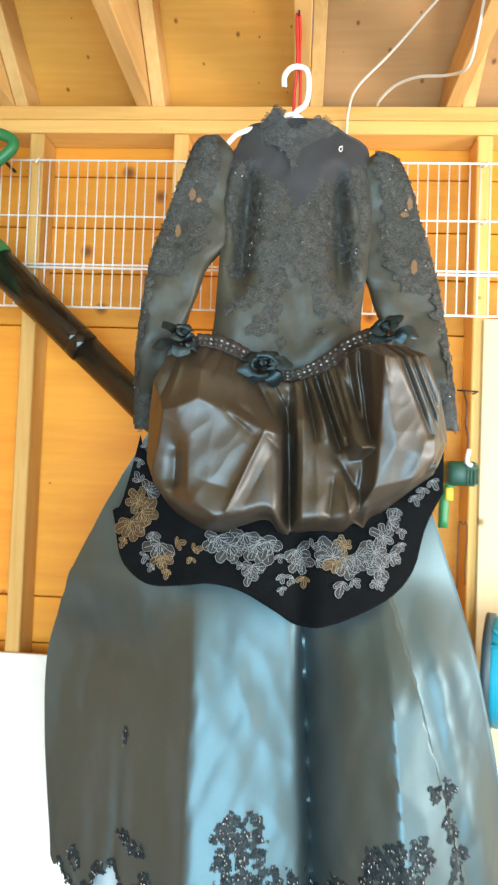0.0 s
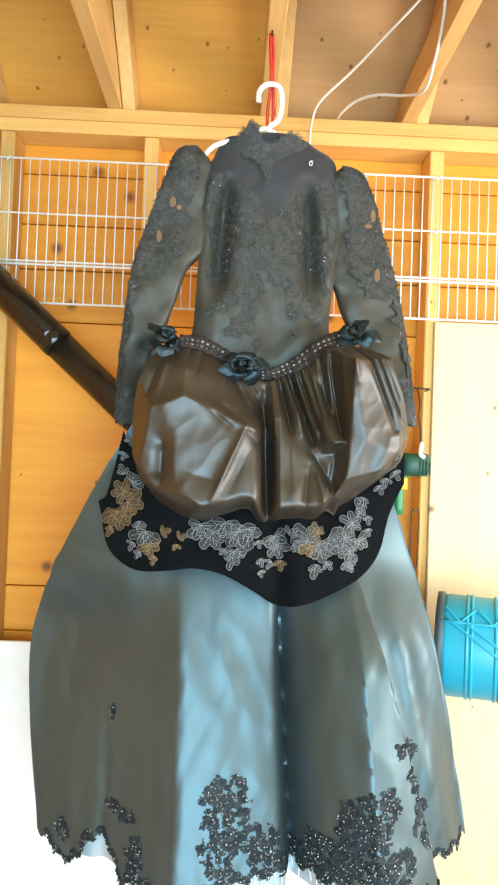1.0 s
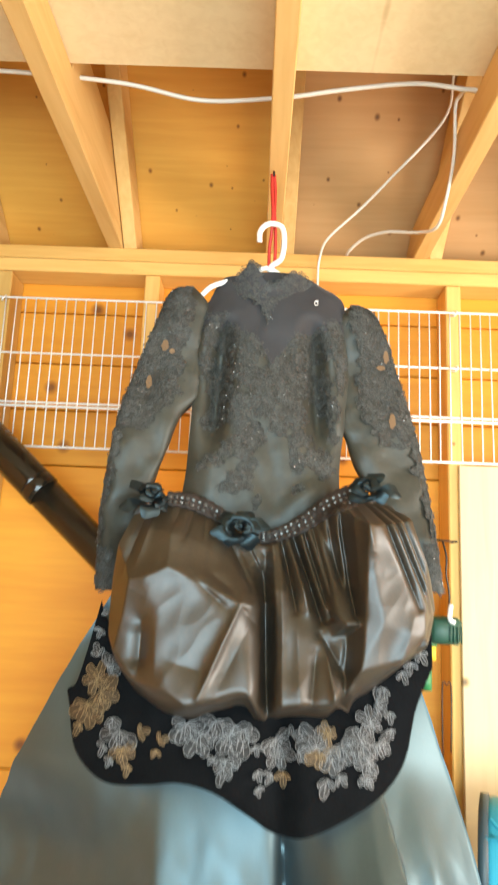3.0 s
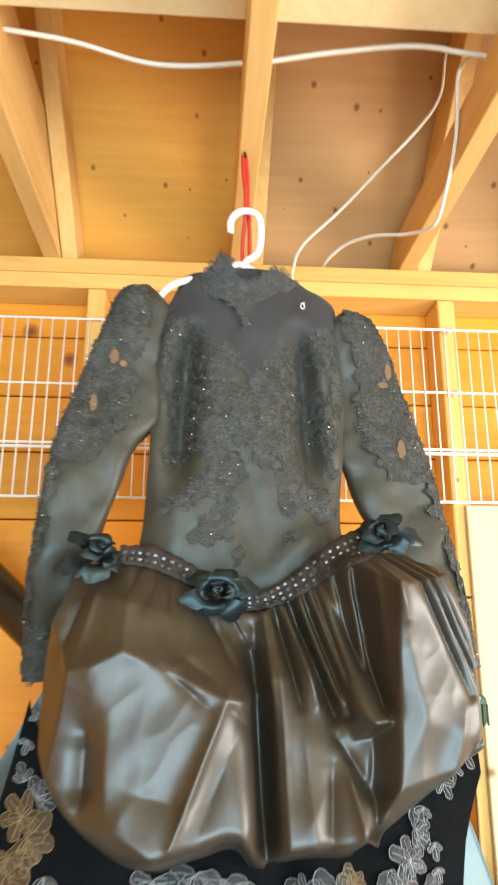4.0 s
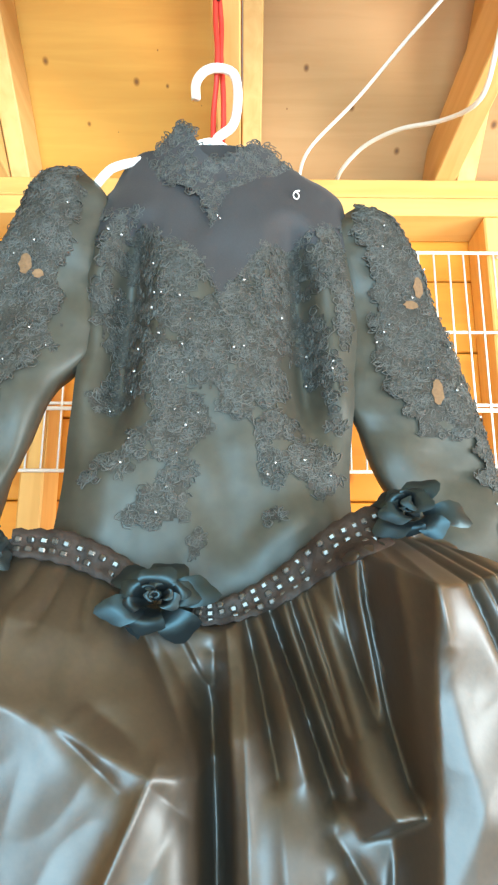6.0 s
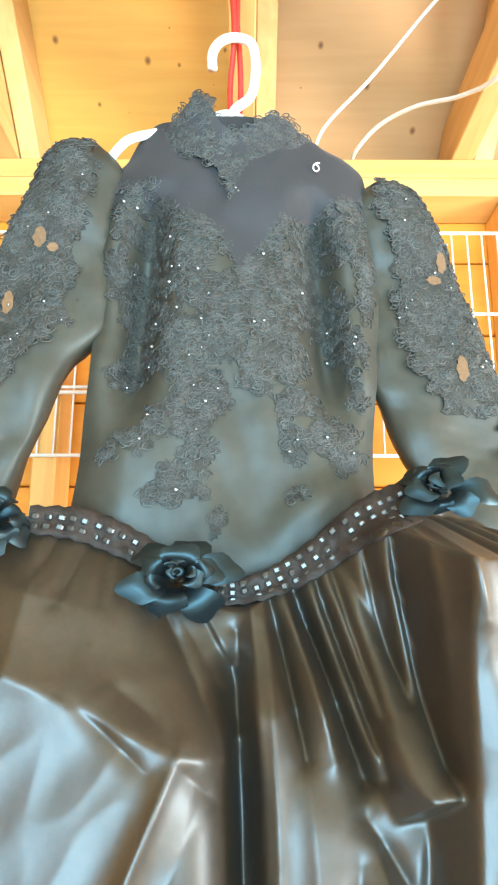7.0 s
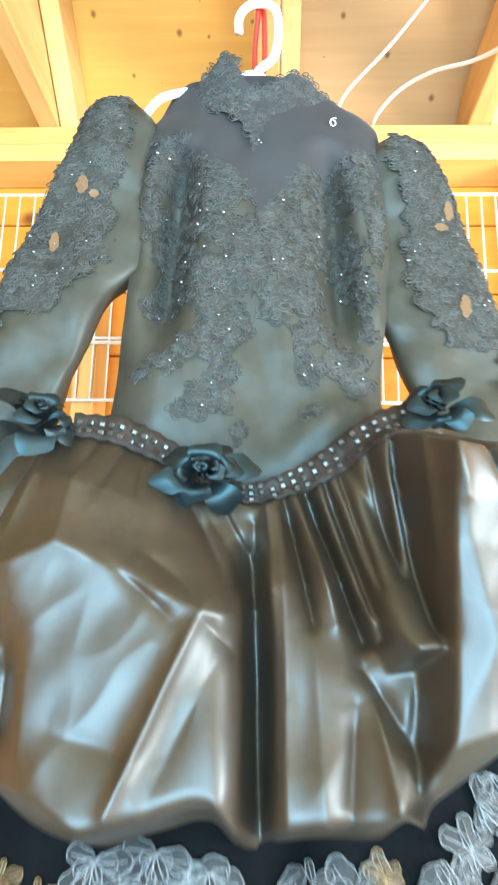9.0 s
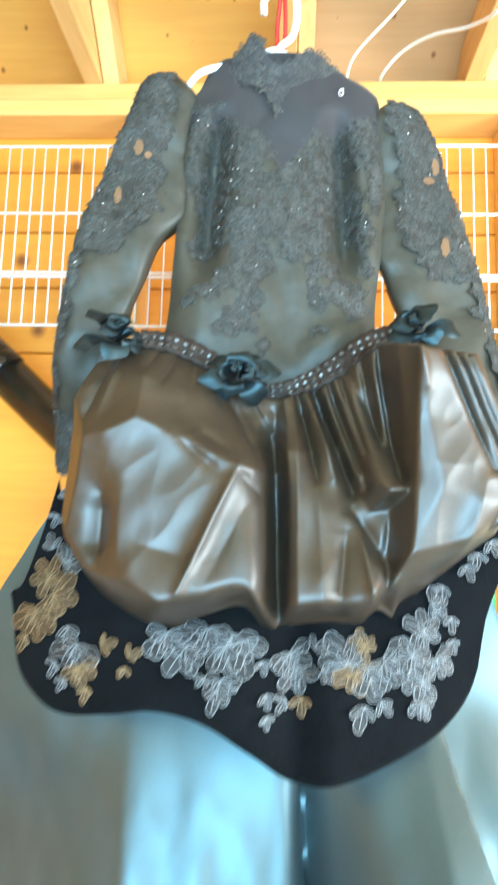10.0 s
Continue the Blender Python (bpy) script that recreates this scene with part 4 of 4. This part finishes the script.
# embroidered flowers on the velvet
def motif(cx, cz, size, kind, fill, line, lean):
    """A flower or a leaf spray: filled petals with a raised outline."""
    bm, ln = bmesh.new(), bmesh.new()
    petals = {"flower": [(k * 60 + lean, 1.0) for k in range(6)] + [(k * 72 + 30 + lean, 0.55) for k in range(5)],
              "half": [(k * 36 - 180 + lean, 1.0 + 0.2 * (k % 2)) for k in range(6)] + [(k * 50 - 160 + lean, 0.6) for k in range(4)],
              "leaf": [(lean, 1.0), (lean + 55, 0.7), (lean - 55, 0.7)]}[kind]
    for n, (a, r) in enumerate(petals):
        a = radians(a + rnd.uniform(-14, 14))
        r = r * rnd.uniform(0.78, 1.12)
        L, W = size * r * 0.9, size * r * (0.26 if kind == "leaf" else 0.30)
        lift = 0.0022 + 0.0007 * (n % 3) + (0.0015 if r < 0.8 else 0)

        def at(u, w):
            x, z = cx + u * math.cos(a) - w * math.sin(a), cz + u * math.sin(a) + w * math.cos(a)
            return Vector((x, vel_y(x, z) - lift, z))
        ring = []
        for i in range(18):
            t = 2 * math.pi * i / 18
            u = L * (0.5 - 0.5 * math.cos(t))
            w = W * math.sin(t) * (0.88 + 0.12 * math.sin(t * 5 + n)) * (0.6 + 0.6 * u / L)
            ring.append(at(u, w))
        c = bm.verts.new(at(L * 0.55, 0) + Vector((0, -0.0012, 0)))
        vs = [bm.verts.new(p) for p in ring]
        for i in range(18):
            bm.faces.new((c, vs[i], vs[(i + 1) % 18]))
        off = Vector((0, -0.0006, 0))
        tube([p + off for p in ring + ring[:1]], 0.0005, 3, ln, cap=False)
        tube([at(0, 0) + off * 2, at(L * 0.5, 0.0) + off * 3, at(L * 0.85, W * 0.1) + off * 2], 0.0005, 3, ln, cap=False)
    f = sewn("embroidered_flower" if kind != "leaf" else "embroidered_leaf", bm, fill, velvet)
    tagged(f, "tan stitched flower" if fill is M_goldf else "silver stitched flower")
    sewn("outline", ln, line, f)


for m in ((-0.165, 1.450, 0.040, "half", 0, 60), (-0.185, 1.430, 0.040, "half", 0, 0), (-0.175, 1.470, 0.034, "flower", 0, 10), (-0.196, 1.400, 0.026, "leaf", 0, 250), (-0.178, 1.505, 0.030, "leaf", 1, 110), (-0.160, 1.490, 0.026, "half", 1, 120),
          (-0.140, 1.415, 0.030, "leaf", 1, 280), (-0.125, 1.395, 0.034, "half", 1, -20), (-0.118, 1.372, 0.028, "half", 0, 5), (-0.105, 1.352, 0.022, "leaf", 0, 260), (-0.150, 1.375, 0.024, "leaf", 1, 240), (-0.135, 1.358, 0.020, "leaf", 1, 250),
          (-0.095, 1.398, 0.026, "leaf", 0, 10), (-0.060, 1.388, 0.022, "leaf", 0, 30), (-0.062, 1.376, 0.018, "leaf", 0, 250),
          (-0.018, 1.405, 0.036, "half", 1, 0), (0.006, 1.392, 0.034, "half", 1, 10), (0.030, 1.412, 0.036, "half", 1, 0), (0.052, 1.395, 0.036, "half", 1, 10), (0.072, 1.402, 0.038, "half", 1, -10), (0.048, 1.368, 0.026, "half", 1, 0),
          (0.044, 1.358, 0.028, "leaf", 1, 265), (0.030, 1.370, 0.020, "leaf", 1, 230), (0.092, 1.380, 0.022, "leaf", 1, 290), (0.098, 1.356, 0.020, "leaf", 1, 285), (0.100, 1.335, 0.016, "leaf", 1, 280),
          (0.125, 1.388, 0.030, "half", 1, 20), (0.132, 1.372, 0.026, "half", 1, 0), (0.138, 1.352, 0.026, "leaf", 0, 265), (0.120, 1.350, 0.022, "leaf", 1, 230), (0.152, 1.395, 0.026, "leaf", 1, 40), (0.160, 1.375, 0.022, "leaf", 1, 330),
          (0.188, 1.382, 0.036, "half", 1, 190), (0.212, 1.378, 0.038, "half", 1, 0), (0.230, 1.384, 0.036, "half", 1, 40), (0.198, 1.374, 0.030, "half", 0, 0), (0.208, 1.400, 0.022, "flower", 0, 40), (0.206, 1.348, 0.032, "leaf", 1, 255), (0.224, 1.352, 0.024, "leaf", 1, 300),
          (0.262, 1.398, 0.036, "flower", 1, 0), (0.278, 1.425, 0.032, "flower", 1, 30), (0.272, 1.372, 0.028, "flower", 1, 15), (0.290, 1.395, 0.024, "half", 1, 30), (0.268, 1.350, 0.018, "half", 1, 0), (0.290, 1.455, 0.024, "half", 1, 80),
          (0.305, 1.475, 0.024, "leaf", 1, 250), (0.312, 1.440, 0.022, "leaf", 1, 265), (0.312, 1.415, 0.018, "leaf", 1, 270), (0.335, 1.500, 0.026, "leaf", 1, 285), (0.352, 1.515, 0.026, "leaf", 1, 260), (0.368, 1.530, 0.026, "leaf", 1, 300), (-0.180, 1.548, 0.022, "leaf", 1, 250), (-0.172, 1.572, 0.018, "leaf", 1, 120)):
    motif(m[0], m[1] + (0.012 if -0.03 < m[0] < 0.24 and m[1] > 1.37 else 0.004), m[2] * 0.88, m[3], M_silverf if m[4] else M_goldf, M_silver if m[4] else M_gold, m[5])

# beaded lace along the hem of the skirt, pale lining below it
HEM = blobs((0.05, 0.921, 0.0449, 0.0481), (0.037, 0.85, 0.03, 0.0385), (0.097, 0.867, 0.0642, 0.0257), (0.123, 0.836, 0.0321, 0.0171), (0.295, 0.917, 0.0481, 0.0535), (0.256, 0.855, 0.0642, 0.0385),
            (0.334, 0.958, 0.0235, 0.0278), (0.211, 0.834, 0.0428, 0.0193), (0.348, 0.857, 0.0321, 0.0321), (0.396, 0.99, 0.0235, 0.0235), (0.4, 0.928, 0.0193, 0.0407), (0.357, 1.059, 0.0096, 0.0364),
            (0.339, 1.125, 0.0064, 0.0278), (0.419, 0.888, 0.0257, 0.015), (-0.153, 0.865, 0.03, 0.0171), (-0.117, 0.785, 0.0193, 0.0481), (-0.22, 0.771, 0.0193, 0.0278), (-0.286, 0.77, 0.0171, 0.0193),
            (-0.182, 1.034, 0.0043, 0.0193), (-0.087, 0.736, 0.0235, 0.0171))
hem_mask = lambda x, z: noise.noise(Vector((x * 85, z * 85, 2.2))) < 0.24 and (HEM(x, z) or z < hem_z(x) + 0.012 + 0.01 * noise.noise(Vector((x * 40, 5, 5)))) and z > hem_z(x) - 0.004 and sk_l(z) + 0.004 < x < sk_r(z) - 0.006
sewn("lace_net", ground(hem_mask, skirt_y, -0.33, 0.54, 0.69, 1.05, 0.004), M_hem)
tagged(sewn("hem_lace", lace(hem_mask, skirt_y, -0.33, 0.54, 0.69, 1.05, 1100, 0.0058, 0.0009), M_hem, label="dark beaded lace edging the hem"), kind="stuff")
tagged(sewn("hem_beadwork", beads(hem_mask, skirt_y, -0.31, 0.52, 0.70, 1.05, 800, 0.0015), M_sequin), kind="stuff")
rows = []
for i in range(9):
    rows.append([(x, skirt_y(x, 0.95 - 0.02 * i) + 0.022, 0.95 - (0.95 - (0.735 + 0.012 * math.sin(x * 33 + 1) + 0.03 * step(-0.1, 0.1, x))) * i / 8) for x in (-0.26 + 0.72 * k / 90 for k in range(91))])
lining = sewn("lining", sheet(rows), M_lining, label="pale blue-grey lining with white stitching")

for k in range(16):
    x = 0.06 + 0.012 * k + rnd.uniform(-0.003, 0.003)
    bend = rnd.uniform(-0.02, 0.02)
    pts = [(x + bend * (i / 5) ** 2, skirt_y(x, 0.80) + 0.016, 0.815 - 0.012 * i) for i in range(6)]
    sewn("bead_strand", tube(pts, 0.0011, 4), M_wire, lining)

# ---- hanger, strap and cables ----
hanger = thing("clothes_hanger", "white plastic hanger holding the dress by its shoulders", "hanger", (0.105, 1.53, 2.3))
HI = Matrix.Translation((-0.105, -1.53, -2.3))
hook = tube(glide([(0.066, 1.474, 2.303), (0.066, 1.471, 2.322), (0.075, 1.468, 2.335), (0.090, 1.467, 2.340), (0.108, 1.467, 2.334), (0.1145, 1.468, 2.315), (0.114, 1.472, 2.285), (0.108, 1.478, 2.268), (0.092, 1.484, 2.258), (0.088, 1.487, 2.246)], 6), 0.0056, 10)
hook.transform(HI)
part("hook", hook, M_hanger, hanger)
arm = tube(glide([(-0.072, 1.50, 2.158), (-0.049, 1.478, 2.180), (-0.032, 1.466, 2.195), (-0.015, 1.465, 2.206), (0.035, 1.480, 2.230), (0.065, 1.486, 2.248), (0.090, 1.488, 2.253), (0.125, 1.50, 2.232), (0.17, 1.530, 2.200), (0.220, 1.535, 2.184), (0.240, 1.535, 2.172)], 6), 0.0052, 10)
arm.transform(HI)
part("arm", arm, M_hanger, hanger)
strap = thing("red_strap", "red cord looped from a nail in the joist", "cord", (0.09, 1.49, 2.4))
SI = Matrix.Translation((-0.09, -1.49, -2.4))
for pts in ([(0.086, 1.484, 2.458), (0.087, 1.480, 2.42), (0.090, 1.474, 2.375), (0.090, 1.474, 2.345), (0.089, 1.480, 2.325), (0.086, 1.488, 2.29), (0.087, 1.492, 2.235)],
            [(0.091, 1.486, 2.458), (0.094, 1.488, 2.42), (0.094, 1.482, 2.37), (0.097, 1.486, 2.33), (0.098, 1.491, 2.28), (0.095, 1.494, 2.235)]):
    bm = tube(glide(pts, 5), 0.0034, 6)
    bm.transform(SI)
    part("strand", bm, M_red, strap)
nail = tube([(0.090, 1.490, 2.475), (0.090, 1.487, 2.462), (0.090, 1.478, 2.452)], 0.0022, 6)
nail.transform(SI)
part("nail", nail, M_iron, strap)

cable = part("electric_cable", tube(glide([(-2.0, 1.33, 2.585), (-0.75, 1.345, 2.572), (-0.444, 1.355, 2.575), (-0.212, 1.382, 2.578), (-0.06, 1.418, 2.573), (0.10, 1.405, 2.575), (0.217, 1.380, 2.577), (0.35, 1.358, 2.578), (0.452, 1.362, 2.572), (0.60, 1.37, 2.575), (1.6, 1.35, 2.58)], 8), 0.0044, 8), M_cable, None, "white electric cable run over the joists")
tagged(cable, category="cable")
cable = part("electric_cable", tube(glide([(0.475, 1.53, 2.745), (0.471, 1.60, 2.682), (0.364, 1.68, 2.579), (0.301, 1.74, 2.531), (0.232, 1.79, 2.480), (0.217, 1.835, 2.449), (0.214, 1.844, 2.40), (0.214, 1.846, 2.28)], 8), 0.0031, 8), M_cable, None, "thin white cable hanging down to the wall")
tagged(cable, category="cable")
cable = part("electric_cable", tube(glide([(0.446, 1.365, 2.574), (0.446, 1.40, 2.588), (0.443, 1.42, 2.577), (0.455, 1.475, 2.512), (0.457, 1.54, 2.454), (0.452, 1.60, 2.418), (0.423, 1.67, 2.441), (0.369, 1.73, 2.472), (0.324, 1.785, 2.483), (0.293, 1.835, 2.474), (0.288, 1.88, 2.474)], 8), 0.0036, 8), M_cable, None, "white cable sagging in a loop beside a joist")
tagged(cable, category="cable")

# ---- wire shelf on the wall ----
shelf = thing("wire_shelf", "white coated wire shelf fixed flat against the studs", "shelf", (0.05, 1.842, 2.13))


def along(points, r, sides=8):
    bm = tube([Vector(p) - shelf.location for p in points], r, sides)
    return bm


for z, y, r in ((2.318, 1.842, 0.0028), (2.174, 1.8455, 0.0026), (2.048, 1.8455, 0.0028), (2.037, 1.838, 0.0034), (1.937, 1.842, 0.0030)):
    part("rail", along([(-1.0, y, z), (1.06, y, z)], r), M_wire, shelf)
wire = finish("wire", tube([(0, 0, 0.190), (0, 0, 0.0), (0, 0, -0.192)], 0.0017, 6), M_wire)
for k in range(80):
    w = new("wire", wire)
    w.parent = shelf
    w.location = (-1.028 + 0.0254 * k + rnd.uniform(-0.0008, 0.0008), 0, -0.003)
    w.rotation_euler = (0, rnd.uniform(-0.004, 0.004), 0)
for x, z in ((-0.443, 2.043), (0.560, 2.174), (-0.575, 2.318), (0.560, 2.318), (-0.207, 2.037)):
    part("clip", tube(glide([(x - 0.05, 1.8495 - 1.842, z - 2.125), (x - 0.047, -0.008, z - 2.130), (x - 0.054, -0.009, z - 2.140), (x - 0.058, 0.006, z - 2.136)], 4), 0.0022, 6), M_wire, shelf)

# ---- garden blower with a black tube ----
blower = thing("leaf_blower", "garden blower with glossy black tube and green handle, wall-hung", "leaf blower", (-0.42, 1.77, 1.83))
axis = Vector((0.740, 0.0, -0.672))


def on_tube(d):
    return axis * d


bm = tube([on_tube(-0.297), on_tube(-0.02), on_tube(0.0)], [0.042, 0.0405, 0.0405], 28)
upper = part("upper_tube", bm, M_tube, blower, "glossy black tube")
part("collar_ring", tube([on_tube(-0.012), on_tube(-0.010), on_tube(0.016), on_tube(0.018)], [0.0395, 0.0412, 0.0412, 0.0395], 28), M_tube, blower)
part("lower_tube", tube([on_tube(0.0), on_tube(0.55)], [0.0385, 0.037], 28), M_tubed, blower, "dull black tube")
part("socket", tube([on_tube(-0.362), on_tube(-0.357), on_tube(-0.298), on_tube(-0.292)], [0.040, 0.047, 0.047, 0.043], 24), M_green, blower, "green plastic socket")
part("loop_handle", tube(glide([(-0.37, 0, 0.29), (-0.30, -0.002, 0.40), (-0.228, -0.005, 0.450), (-0.192, -0.005, 0.485), (-0.205, 0, 0.512), (-0.27, 0, 0.525), (-0.36, 0, 0.49), (-0.42, 0, 0.40), (-0.40, 0, 0.29)], 6), 0.014, 12), M_green, blower, "bright green plastic handle")
part("motor_housing", tube([(-0.30, 0, 0.24), (-0.36, 0, 0.26), (-0.50, 0, 0.25), (-0.55, 0, 0.23)], [0.05, 0.085, 0.09, 0.05], 24), M_green, blower)
part("hook", tube([(-0.26, 0.172, 0.50), (-0.26, 0.0, 0.495), (-0.26, -0.03, 0.51)], 0.004, 8), M_iron, blower)

# ---- green garden tool hung on a wire ----
tool = thing("hedge_trimmer", "dark green power tool with white trigger hung on an iron wire", "garden tool", (0.515, 1.79, 1.56))
bm = box(-0.045, 0.026, -0.035, 0.045, -0.040, 0.018, 0.010)
body = part("housing", bm, M_dkgreen, tool, "dark green ribbed housing")
for k in range(4):
    part("rib", box(-0.004 + 0.008 * k, -0.001 + 0.008 * k, -0.0385, -0.034, -0.036, 0.0, 0.001), M_dkgreen, body)
part("neck", tube(glide([(-0.03, 0, -0.03), (-0.045, 0, -0.07), (-0.047, 0, -0.14)], 4), 0.012, 12), M_green, tool)
part("tag", box(-0.047, -0.030, -0.022, -0.014, -0.075, -0.045, 0.002), M_yellow, tool, "yellow sticker")
bm = tube(glide([(0.0, -0.035, 0.045), (-0.004, -0.040, 0.03), (-0.004, -0.040, 0.014), (0.006, -0.040, 0.008)], 5), 0.0055, 8)
part("trigger", bm, M_hanger, tool, "white plastic trigger")
part("hanging_wire", tube(glide([(0.005, 0.0, 0.018), (0.006, 0.0, 0.07), (0.000, 0.0, 0.11), (0.001, 0.0, 0.15), (-0.004, 0.01, 0.185)], 5), 0.0022, 6), M_iron, tool)
part("nail", tube([(-0.02, 0.01, 0.188), (0.028, 0.01, 0.186), (0.030, 0.06, 0.186)], 0.0022, 6), M_iron, tool)
part("blade", tube(glide([(0.02, 0.052, -0.28), (0.022, 0.052, -0.14), (0.012, 0.052, -0.135), (0.002, 0.052, -0.14), (0.002, 0.052, -0.30)], 4), 0.0014, 6), M_iron, tool, "bent iron wire")

# ---- blue bucket on its side ----
bucket = thing("plastic_bucket", "turquoise plastic bucket lying on its side with moulded ribs", "bucket", (0.545, 1.64, 1.135))
bucket.rotation_euler = (0, 0, radians(-20))
R = 0.115
part("shell", tube([(0.0, 0, 0), (0.012, 0, 0), (0.40, 0, 0.0)], [R * 0.96, R, R * 0.93], 48), M_blue, bucket)
part("rim", tube([(-0.014, 0, 0), (-0.012, 0, 0), (0.004, 0, 0), (0.006, 0, 0)], [R * 0.9, R * 1.03, R * 1.03, R * 0.9], 48), M_dkblue, bucket, "dark blue-grey rim")


def hoop(x, r, t):
    return tube([(x + 0.0, r * math.cos(a), r * math.sin(a)) for a in (2 * math.pi * k / 48 for k in range(49))], t, 6)


for x in (0.055, 0.065, 0.115, 0.125, 0.19, 0.20, 0.27, 0.34):
    part("hoop", hoop(x, R * (1.0 - 0.07 * x / 0.4) + 0.001, 0.0038), M_blue, bucket)
zigzag = [(2.15 + 0.33 * (k % 2), 2.15 + 0.33 * ((k + 1) % 2), 0.006 + 0.034 * k, 0.040 + 0.034 * k) for k in range(7)]
for a0, a1, x0, x1 in [(2.42, 3.65, 0.01, 0.22), (2.42, 3.75, 0.04, 0.265), (2.48, 2.48, 0.0, 0.3)] + zigzag:
    part("brace", tube([(x0 + (x1 - x0) * k / 10, (R + 0.001) * math.cos(a0 + (a1 - a0) * k / 10), (R + 0.001) * math.sin(a0 + (a1 - a0) * k / 10)) for k in range(11)], 0.0034, 6), M_blue, bucket)
part("bracket", tube([(0.2, R * 0.9, 0.0), (0.2, 0.178, 0.0)], 0.01, 8), M_iron, bucket)
